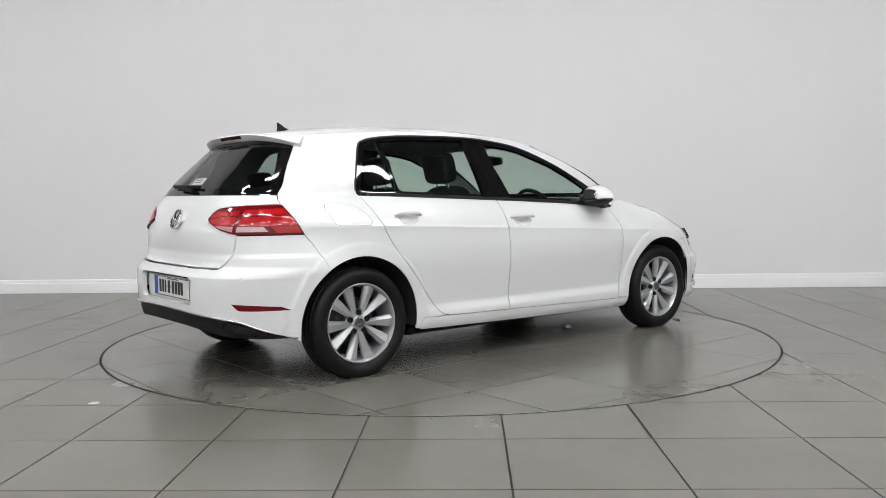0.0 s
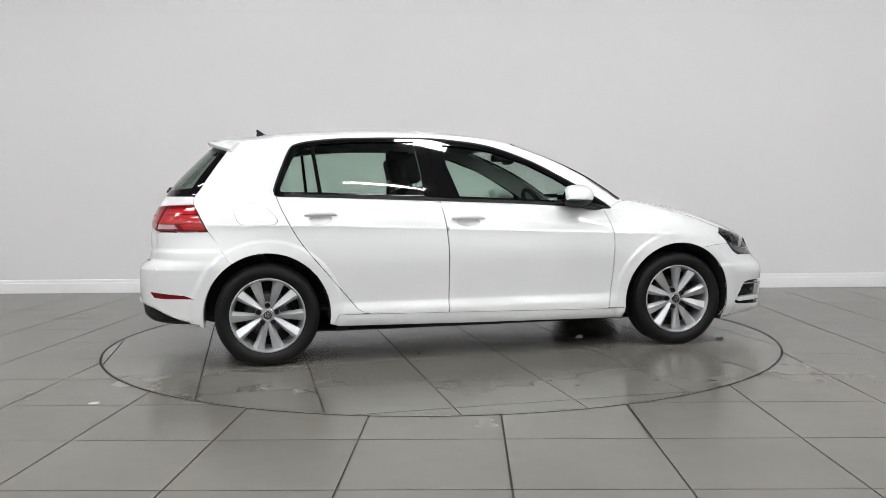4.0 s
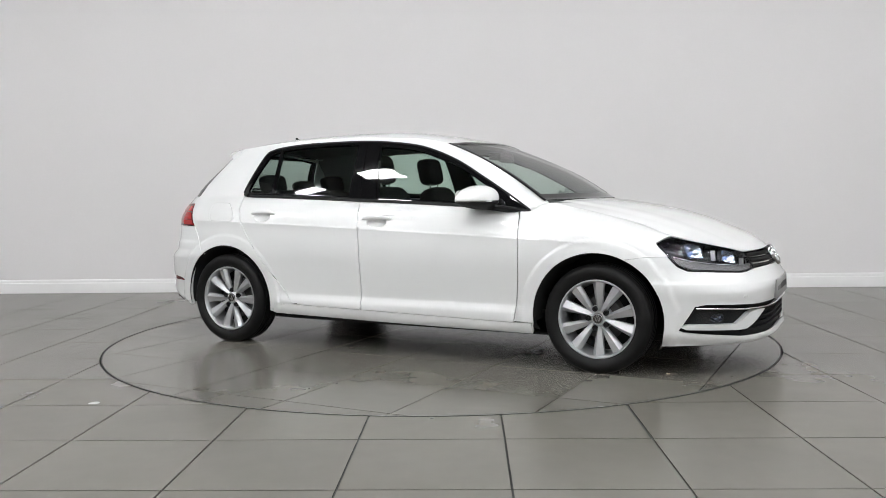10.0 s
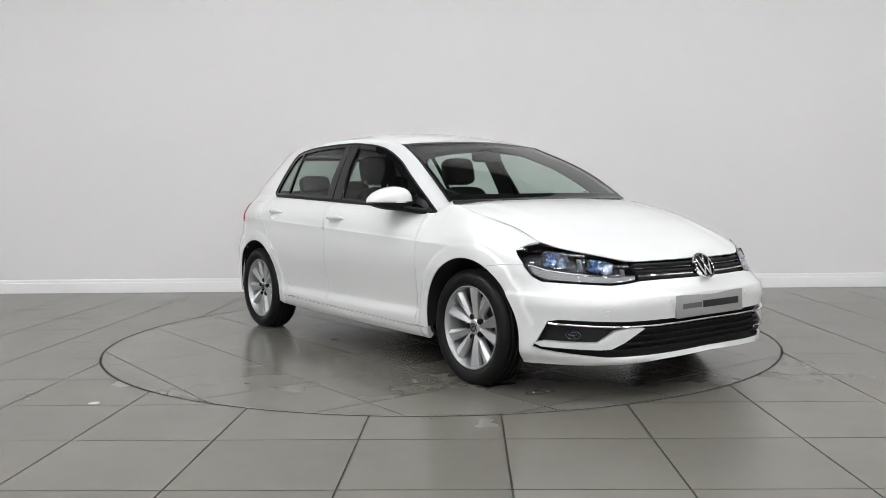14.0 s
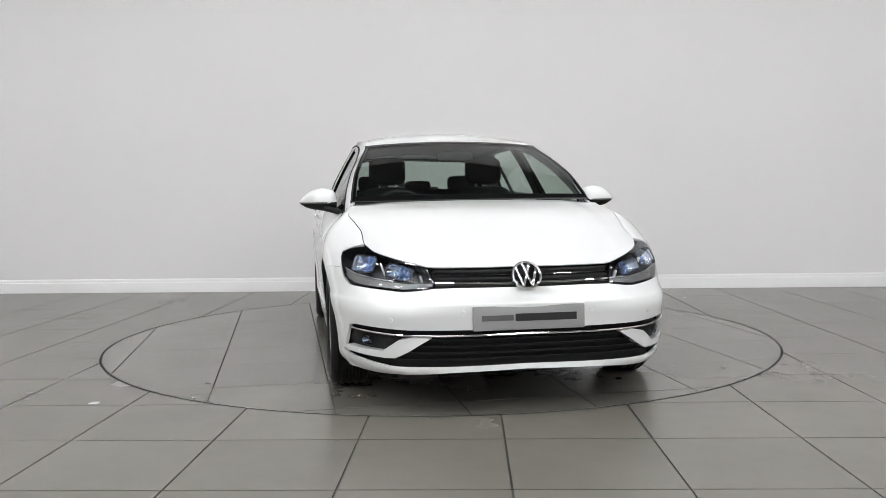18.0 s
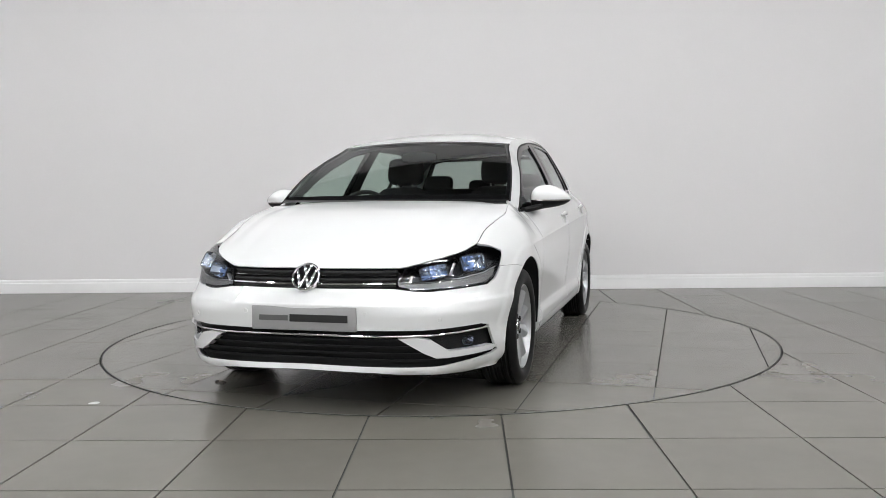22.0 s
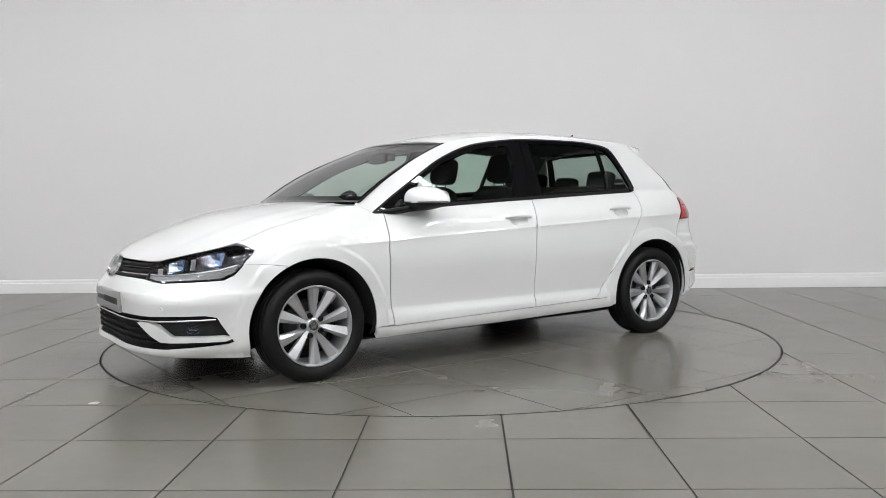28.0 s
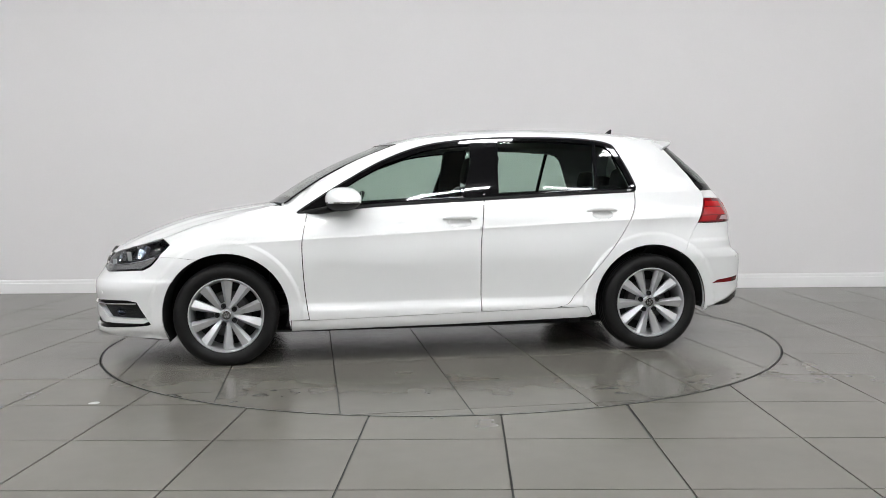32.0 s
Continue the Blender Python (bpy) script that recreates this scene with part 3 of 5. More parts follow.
def roof(v, t):
    """Roof: v from the rear (0) to the windscreen (1)."""
    v, t = np.asarray(v, float), np.asarray(t, float)
    xe = -1.575 + 1.838 * v
    cr = 0.055 - 0.030 * smooth(0.72, 1.0, v) - 0.012 * smooth(0.25, 0.0, v)
    x = xe + 0.085 * (1 - t * t) * v ** 8 - 0.03 * (1 - t * t) * (1 - v) ** 8
    return np.stack([x, t * (np.interp(xe, rail_tab_x, rail_tab_y) - 0.001), roof_z(xe) + 0.001 + cr * (1 - np.abs(t) ** 2.3)], -1)


hood_n = curve((0, 0), (0.04, 0.11), (0.114, 0.25), (0.228, 0.405), (0.376, 0.595), (0.564, 0.775), (0.871, 0.948), (1, 1))
CORNER_X = 1.69
CORNER_Z = float(belt_z(CORNER_X))
CORNER_Y = float(outline(by_x(CORNER_X, CORNER_Z), CORNER_Z)[1])
nose_line = curve((0, 0.668), (0.42, 0.6655), (0.5, 0.6828), (0.6, 0.7100), (0.68, 0.7400), (CORNER_Y, CORNER_Z))


def nose_z(y):
    """Height of the bonnet's front edge over the grille and the headlamps."""
    return nose_line(np.abs(y))


def hood(w, t):
    """Bonnet: w from the nose (0) to the scuttle (1), t across."""
    w, t = np.broadcast_arrays(np.asarray(w, float), np.asarray(t, float))
    ty = np.linspace(0, 1, 60)
    zz = nose_z(ty * CORNER_Y)
    front = np.array([outline(by_y(a * CORNER_Y, z), z) for a, z in zip(ty, zz)])
    rail_x = np.linspace(CORNER_X, 0.975, 60)
    rail = np.array([outline(by_x(x, float(belt_z(x))), float(belt_z(x))) for x in rail_x])
    rail[:, 2] += 0.001
    rail[:, 1] -= 0.0008
    a = np.abs(t)
    p0 = np.stack([np.interp(a, ty, front[:, i]) for i in range(3)], -1)
    p1 = np.stack([0.975 + 0.120 * (1 - a * a), a * 0.735, 0.953 + 0.010 * (1 - a * a)], -1)
    N = hood_n(w)
    lin = p0 + (p1 - p0) * np.stack([w, w, N], -1)
    e0, e1 = front[-1], np.array([0.975, 0.735, 0.953])
    r = np.stack([np.interp(w, np.linspace(0, 1, 60), rail[:, i]) for i in range(3)], -1)
    edge = e0 + (e1 - e0) * np.stack([w, w, N], -1)
    out = lin + (r - edge) * (a ** 3)[..., None]
    # raised centre field between two soft lines
    out[..., 2] += 0.006 * smooth(0.86, 0.72, a) * smooth(0, 0.25, w)
    out[..., 1] *= np.sign(t)
    return out


def sheet(name, f, mat, nu, nv, parent=car, flip=False, u0=0.0, u1=1.0, t0=-1.0, t1=1.0, lift=0.0, label="", depth=0.012):
    """A grid over u0..u1, t0..t1 of f, with its rim turned in."""
    u, t = np.meshgrid(np.linspace(u0, u1, nu), np.linspace(t0, t1, nv), indexing="ij")
    e = 1e-3
    p = f(u, t)
    n = np.cross(f(u + e, t) - f(u - e, t), f(u, t + e) - f(u, t - e))
    n /= np.linalg.norm(n, axis=-1)[..., None]
    if n[nu // 2, nv // 2] @ np.array([0.4, 0, 1.0]) < 0:
        n = -n
    p = (p + n * lift).reshape(-1, 3)
    n = n.reshape(-1, 3)
    idx = np.arange(nu * nv).reshape(nu, nv)
    faces = [(idx[i, j], idx[i + 1, j], idx[i + 1, j + 1], idx[i, j + 1]) for i in range(nu - 1) for j in range(nv - 1)]
    q = faces[len(faces) // 2]
    fn = np.cross(p[q[1]] - p[q[0]], p[q[2]] - p[q[0]])
    if fn @ n[q[0]] < 0:
        faces = [f_[::-1] for f_ in faces]
    verts, norms = list(p), list(n)
    if depth:
        ring = list(idx[0, :]) + list(idx[1:, -1]) + list(idx[-1, -2::-1]) + list(idx[-2:0:-1, 0])
        for i, j in zip(ring, ring[1:] + ring[:1]):
            k = len(verts)
            s = np.cross(p[j] - p[i], n[i])
            s = s / max(np.linalg.norm(s), 1e-9)
            if s @ (p[i] - p.mean(0)) < 0:
                s = -s
            verts += [p[i], p[j], p[j] - n[j] * depth, p[i] - n[i] * depth]
            norms += [s] * 4
            w_ = np.cross(verts[k + 1] - verts[k], verts[k + 2] - verts[k])
            faces.append((k, k + 1, k + 2, k + 3) if w_ @ s > 0 else (k + 3, k + 2, k + 1, k))
    return mesh_part(name, verts, faces, mat, parent, label, np.array(norms))


def top_panels():
    sheet("roof", roof, PAINT, 40, 33, label="white roof panel")
    sheet("bonnet", hood, PAINT, 40, 45, label="white bonnet", u0=0.002, u1=0.995, t0=-0.9995, t1=0.9995, depth=0.006)
    sheet("windscreen", wind, SCREEN, 30, 31, u0=0.0, u1=1.0, t0=-0.985, t1=0.985, lift=-0.004, depth=0, label="clear windscreen")
    # black printed border of the windscreen
    sheet("screen_border", wind, GLOSS, 3, 31, u0=0.0, u1=0.035, lift=-0.001, depth=0)
    sheet("screen_border", wind, GLOSS, 3, 31, u0=0.93, u1=1.0, lift=-0.001, depth=0)
    for a, b in ((-1.0, -0.965), (0.965, 1.0)):
        sheet("screen_border", wind, GLOSS, 30, 3, u0=0.03, u1=0.94, t0=a, t1=b, lift=-0.001, depth=0)
    for sg in (1, -1):
        p = wind(np.linspace(0.0, 1.0, 30), np.full(30, 0.997 * sg))
        sweep("screen_seal", p - (0, 0, 0.001), [(-0.006, -0.006), (0.006, -0.006), (0.005, 0.0005), (-0.005, 0.0005)], DARK, car, [(0.5, 0.35 * sg, 0.8)] * 30)
    # scuttle panel between bonnet and windscreen
    scut = lambda u, t: np.stack([0.955 + 0.120 * (1 - t * t) + 0.05 * u, t * 0.690, 0.943 + 0.0 * t + 0.006 * (1 - t * t)], -1)
    sheet("scuttle", scut, DARK, 3, 25)
    # shell that closes the car below and behind its panels
    def tub(u, t):
        return np.stack([-1.75 + 3.55 * u, 0.66 * t * (1 - 0.22 * np.abs(2 * u - 1) ** 4), 0.172 + 0.10 * smooth(0.12, 0.0, u) + 0.045 * smooth(0.92, 1.0, u) + 0.0 * t], -1)
    sheet("underbody", tub, LINER, 12, 5)


fdoors, rdoors = build_body()
windows()
top_panels()


# ---------------------------------------------------------------- wheels
DARKSTEEL = material("dull_steel", (0.10, 0.10, 0.10), 0.5, 0.8)


def wheel(x, side, mesh_cache={}):
    base = new("wheel")
    base.parent = car
    base.location = (x, side * 0.772, HUB_Z)
    base.rotation_euler = (0, 0, 0 if side > 0 else math.pi)
    if "tyre" not in mesh_cache:
        prof = [(0.218, 0.078), (0.226, 0.086), (0.235, 0.094), (0.255, 0.1015), (0.275, 0.101), (0.288, 0.094), (0.296, 0.086), (0.301, 0.080)]
        for g0 in (0.055, 0.018, -0.018, -0.055):
            prof += [(0.3065, g0 + 0.011), (0.3005, g0 + 0.006), (0.3005, g0 - 0.006), (0.3065, g0 - 0.011)]
        prof += [(0.301, -0.08), (0.288, -0.094), (0.255, -0.101), (0.218, -0.09)]
        mesh_cache["tyre"] = part("tyre", lathe([(r * TYRE_R / 0.3075, h) for r, h in prof], 72), RUBBER, base, "black road tyre")
        rim = lathe([(0.216, 0.066), (0.222, 0.080), (0.221, 0.086), (0.216, 0.087), (0.210, 0.078), (0.205, 0.060), (0.198, 0.02), (0.192, -0.05), (0.20, -0.085), (0.212, -0.088)], 72)
        for i in range(10):
            mid, turn_in = radians(36 + 72 * (i // 2)), radians(16.5 if i % 2 else -16.5)
            # one blade: narrow at the hub, wide and cut flat at the rim, ridge along one edge
            n = 7
            rows = []
            for q in range(n):
                u = q / (n - 1)
                p0 = Vector((math.cos(turn_in * 0.55), math.sin(turn_in * 0.55))) * 0.040
                p1 = Vector((math.cos(turn_in), math.sin(turn_in))) * 0.210
                at = p0.lerp(p1, u)
                r, a = at.length, mid + math.atan2(at.y, at.x)
                w0 = 0.0105 + 0.0245 * u ** 0.85
                top = 0.062 + 0.012 * u - 0.010 * (1 - u) ** 3
                rows.append([rim.verts.new((r * math.cos(a) - sgn * math.sin(a), h, r * math.sin(a) + sgn * math.cos(a)))
                             for sgn, h in ((-w0, top - 0.035), (-w0, top - 0.018), (-w0 * 0.92, top - 0.014), (w0 * (0.35 if i % 2 else -0.35), top), (w0 * 0.92, top - 0.014), (w0, top - 0.018), (w0, top - 0.035))])
            for r0, r1 in zip(rows, rows[1:]):
                for j in range(6):
                    rim.faces.new((r0[j], r0[j + 1], r1[j + 1], r1[j]))
        mesh_cache["rim"] = part("rim", rim, ALLOY, base, "silver ten-spoke alloy rim", angle=0.5)
        hub = lathe([(0, 0.050), (0.030, 0.050), (0.034, 0.056), (0.040, 0.052), (0.046, 0.044), (0.068, 0.042), (0.074, 0.034), (0.073, -0.02)], 40)
        mesh_cache["hub"] = part("hub", hub, ALLOY, base)
        cap = lathe([(0, 0.058), (0.024, 0.058), (0.0245, 0.061), (0.0280, 0.0605), (0.0295, 0.057), (0.030, 0.045)], 32)
        mesh_cache["centre_cap"] = part("centre_cap", cap, CHROME, base, "chrome centre cap")
        emb = bmesh.new()
        for (x0, y0), (x1, y1) in (((-0.3, 0.75), (0.0, 0.15)), ((0.3, 0.75), (0.0, 0.15)), ((-0.65, 0.45), (-0.3, -0.65)), ((-0.3, -0.65), (0.0, 0.0)), ((0.0, 0.0), (0.3, -0.65)), ((0.3, -0.65), (0.65, 0.45))):
            a, b = Vector((x0, 0, y0)) * 0.025, Vector((x1, 0, y1)) * 0.025
            box(emb, -(b - a).length / 2, (b - a).length / 2, 0.0575, 0.0605, -0.0020, 0.0020, 0, Matrix.Translation((a + b) / 2) @ Matrix.Rotation(-math.atan2((b - a).z, (b - a).x), 4, "Y"))
        mesh_cache["cap_emblem"] = part("cap_emblem", emb, CHROME, base)
        face = lathe([(0, 0.0584), (0.0242, 0.0584), (0.0242, 0.056)], 24)
        mesh_cache["cap_face"] = part("cap_face", face, GLOSS, base)
        disc = lathe([(0, -0.005), (0.10, -0.005), (0.12, -0.008), (0.14, -0.028), (0, -0.028)], 40)
        mesh_cache["brake_disc"] = part("brake_disc", disc, DARKSTEEL, base, "grey brake disc")
        drum = lathe([(0, -0.05), (0.19, -0.05), (0.19, -0.06), (0, -0.06)], 32)
        mesh_cache["backing_plate"] = part("backing_plate", drum, LINER, base)
        bolt = lathe([(0, 0.044), (0.007, 0.044), (0.008, 0.0505), (0.0135, 0.0505), (0.0155, 0.043), (0.0155, 0.02)], 16)
        mesh_cache["bolt"] = None
        me = part("wheel_bolt", bolt, DARK, base)
        me.location = (0.056 * math.cos(radians(0)), 0.009, 0.056 * math.sin(radians(0)))
        mesh_cache["bolt"] = me
        start = 1
    else:
        for k in ("tyre", "rim", "hub", "centre_cap", "cap_emblem", "cap_face", "brake_disc", "backing_plate"):
            o = new(k, mesh_cache[k].data)
            o.parent = base
            if "label" in mesh_cache[k]:
                o["label"] = mesh_cache[k]["label"]
        start = 0
    for i in range(start, 5):
        o = new("wheel_bolt", mesh_cache["bolt"].data)
        o.parent = base
        o.location = (0.056 * math.cos(radians(72 * i)), 0.009, 0.056 * math.sin(radians(72 * i)))
    return base


for ax, sd, turn in ((AXLE, -1, 0), (-AXLE, -1, -18), (AXLE, 1, 0), (-AXLE, 1, -18)):
    wh = wheel(ax, sd)
    wh.rotation_euler = (0, radians(turn), 0 if sd > 0 else math.pi)
    # arch liner
    bm = bmesh.new()
    prof = [(a, ARCH_R - 0.002) for a in (range(-25, 189, 5) if ax > 0 else range(-8, 192, 5))]
    ring = []
    for a, r in prof:
        lx, lz = ax + r * math.cos(radians(a)), HUB_Z + r * math.sin(radians(a))
        skin_y = float(outline(by_x(lx, max(lz, 0.19)), max(lz, 0.19))[1])
        ring.append([bm.verts.new((lx, sd * y, lz)) for y in (skin_y - 0.004, 0.55)])
    for r0, r1 in zip(ring, ring[1:]):
        bm.faces.new((r0[0], r1[0], r1[1], r0[1]))
    bm.faces.new([r[1] for r in ring])
    part("arch_liner", bm, LINER, car)



# ---------------------------------------------------------------- nose
def both(half):
    """Closes a half outline of the nose over the middle."""
    return list(half) + [(-s, z) for s, z in half[::-1] if abs(s) > 1e-6]


def both_r(half):
    return list(half) + [(2 * SMAX - s, z) for s, z in half[::-1] if abs(s - SMAX) > 1e-6]


def Y(*pts):
    return P(*[("y", y, z) for y, z in pts])


def R(*pts):
    return P(*[("r", y, z) for y, z in pts])


def line_on(pts, lift=0.0, surf=outline):
    """Places and normals of points (s, z) on the skin."""
    s, z = np.array(pts).T
    e = 1e-3
    p = surf(s, z)
    n = np.cross(surf(s + e, z) - surf(s - e, z), surf(s, z + e) - surf(s, z - e))
    n /= np.linalg.norm(n, axis=1)[:, None]
    return p + n * lift, n


def front_end():
    # bumper skin
    half = Y((0, 0.578), (0.30, 0.578), (0.415, 0.574)) + Y((0.50, 0.562), (0.56, 0.557), (0.685, 0.566), (0.785, 0.575)) + P(("x", 1.745, 0.60), ("x", 1.695, 0.6532), ("x", 1.58, 0.6500), ("x", 1.4935, 0.6385)) + P(*arc(AXLE, 61.7, -22)) + Y((0.765, 0.166), (0.62, 0.180), (0.35, 0.201), (0, 0.208))
    opening = Y((0, 0.389), (0.37, 0.392), (0.55, 0.391), (0.72, 0.398), (0.768, 0.399), (0.792, 0.388), (0.798, 0.34), (0.808, 0.275), (0.815, 0.258), (0.80, 0.246), (0.76, 0.236), (0.62, 0.222), (0.38, 0.226), (0, 0.231))
    bumper = skin("front_bumper", outline, both(half), PAINT, car, [both(opening)], cell=0.025, depth=0.014, label="white front bumper", lines=[(s, z) for z in (0.480, 0.490, 0.497, 0.503, 0.509, 0.516, 0.530) for s in np.arange(-1.2, 1.21, 0.022)])[0]
    # dark backing and slats of the lower intake
    back = Y((0, 0.41), (0.37, 0.41), (0.78, 0.415), (0.822, 0.39), (0.828, 0.25), (0.80, 0.22), (0.62, 0.205), (0.38, 0.208), (0, 0.212))
    skin("intake_backing", outline, both(back), DARK, bumper, lift=-0.035, depth=0)
    for zc, ye in ((0.345, 0.47), (0.315, 0.53), (0.285, 0.58), (0.257, 0.62)):
        line = [(s, zc - 0.012 * (abs(s) / 0.6) ** 2 * (0.35 - zc) / 0.1) for s in np.linspace(-by_y(ye, zc), by_y(ye, zc), 41)]
        p, n = line_on(line, -0.014)
        sweep("intake_slat", p, [(-0.004, -0.012), (0.006, -0.012), (0.004, 0.006), (-0.004, 0.006)], DARK, bumper, n)
    # body-coloured blades beside the intake
    blade = Y((0.445, 0.356), (0.52, 0.360), (0.585, 0.345), (0.652, 0.290), (0.797, 0.289), (0.814, 0.278), (0.797, 0.263), (0.64, 0.258), (0.60, 0.260), (0.545, 0.290))
    for sg in (1, -1):
        f = outline if sg > 0 else (lambda s, z: outline(s, z) * (1, -1, 1))
        skin("bumper_blade", f, blade, PAINT, bumper, lift=0.004, depth=0.035, flipped=sg < 0, cell=0.02, label="white angled blade")
        # fog lamps
        fog = Y((0.60, 0.347), (0.66, 0.293), (0.788, 0.294), (0.784, 0.352), (0.72, 0.362))
        fl = skin("fog_lamp", f, fog, DARK, bumper, lift=-0.034, depth=0, flipped=sg < 0, label="dark fog lamp with clear lens")[0]
        for yy, ry in ((0.728, 0.036),):
            p, n = line_on([(by_y(yy, 0.325), 0.325)])
            q = Matrix.Translation(Vector(p[0] * (1, sg, 1)) - Vector(n[0] * (1, sg, 1)) * 0.012) @ Vector(n[0] * (1, sg, 1)).to_track_quat("Z", "Y").to_matrix().to_4x4()
            bm = lathe([(0.15, -0.024), (0.45, -0.021), (0.75, -0.012), (0.95, -0.002), (1.05, -0.001)], 12, "z")
            bmesh.ops.scale(bm, verts=bm.verts, vec=(ry, 0.022, 1))
            bmesh.ops.transform(bm, verts=bm.verts, matrix=q)
            part("fog_reflector", bm, FOGGLASS, bumper, angle=0.02)
        skin("fog_lens", f, fog, CLEAR, bumper, lift=-0.003, depth=0, flipped=sg < 0)
    # chrome strip over the intake, fading into the fog lamp corners
    line = [(by_y(y, 0.37), float(np.interp(abs(y), [0, 0.4, 0.6, 0.788], [0.368, 0.366, 0.368, 0.379]))) for y in np.linspace(-0.788, 0.788, 61)]
    p, n = line_on(line, 0.0)
    sweep("chrome_strip", p, [(-0.0055, -0.012), (0.0055, -0.012), (0.0045, 0.004), (0, 0.006), (-0.0045, 0.004)], CHROME, bumper, n, "bright chrome strip")
    # parking sensors and towing-eye cover
    for yy, zz in ((0.30, 0.47), (-0.30, 0.47), (0.62, 0.435), (-0.62, 0.435)):
        p, n = line_on([(by_y(yy, zz), zz)], 0.0)
        bm = lathe([(0, 0.0015), (0.008, 0.0015), (0.0095, 0.0), (0.0115, 0.0012), (0.0125, -0.002)], 20, "z")
        bmesh.ops.transform(bm, verts=bm.verts, matrix=Matrix.Translation(Vector(p[0])) @ Vector(n[0]).to_track_quat("Z", "Y").to_matrix().to_4x4())
        part("parking_sensor", bm, PAINT, bumper)
    # splitter lip under the bumper
    under_lip = Y((0, 0.206), (0.35, 0.199), (0.62, 0.177), (0.76, 0.163), (0.76, 0.145), (0.62, 0.16), (0.35, 0.18), (0, 0.185))
    skin("under_lip", outline, both(under_lip), DARK, bumper, lift=-0.03, depth=0.05)

    # upper grille
    gr = Y((0, 0.662), (0.40, 0.662), (0.432, 0.655), (0.412, 0.60), (0.405, 0.582), (0, 0.584))
    grille = skin("grille", outline, both(gr), DARK, car, lift=-0.028, depth=0, label="black front grille with chrome bars")[0]
    for zc, h, mat, nm in ((0.652, 0.007, LINER, "grille_bar"), (0.634, 0.0016, CHROME, "chrome_bar"), (0.618, 0.007, LINER, "grille_bar"), (0.600, 0.0060, CHROME, "chrome_bar"), (0.588, 0.004, LINER, "grille_bar")):
        ye = by_y(0.415, zc)
        p, n = line_on([(s, zc) for s in np.linspace(-ye, ye, 41)], -0.006)
        sweep(nm, p, [(-h, -0.02), (h, -0.02), (h, 0.002), (h * 0.5, 0.005), (-h * 0.5, 0.005), (-h, 0.002)], mat, grille, n)


def badge(parent, centre, normal, r):
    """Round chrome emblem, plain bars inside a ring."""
    q = Matrix.Translation(Vector(centre)) @ Vector(normal).to_track_quat("Z", "Y").to_matrix().to_4x4()
    bm = lathe([(0, 0.004), (r * 0.86, 0.004), (r * 0.9, -0.004)], 40, "z")
    bmesh.ops.transform(bm, verts=bm.verts, matrix=q)
    base = part("badge", bm, GLOSS, parent, "round chrome and black emblem")
    bm = lathe([(r * 0.84, 0.002), (r * 0.86, 0.010), (r * 0.93, 0.013), (r, 0.009), (r * 1.01, -0.006)], 40, "z")
    bmesh.ops.transform(bm, verts=bm.verts, matrix=q)
    part("badge_ring", bm, CHROME, base)
    bm = bmesh.new()
    w = 0.085 * r
    for (x0, y0), (x1, y1) in (((-0.24, 0.80), (0.0, 0.18)), ((0.24, 0.80), (0.0, 0.18)), ((-0.68, 0.50), (-0.30, -0.72)), ((-0.30, -0.72), (0.0, 0.02)), ((0.0, 0.02), (0.30, -0.72)), ((0.30, -0.72), (0.68, 0.50))):
        a, b = Vector((x0 * r, y0 * r, 0)), Vector((x1 * r, y1 * r, 0))
        d = (b - a).normalized()
        m = Matrix.Translation((a + b) / 2) @ Matrix.Rotation(math.atan2(d.y, d.x), 4, "Z")
        box(bm, -(b - a).length / 2 - w * 0.5, (b - a).length / 2 + w * 0.5, -w, w, 0.002, 0.011, 0.002, m)
    bmesh.ops.transform(bm, verts=bm.verts, matrix=q)
    part("badge_bars", bm, CHROME, base)
    return base


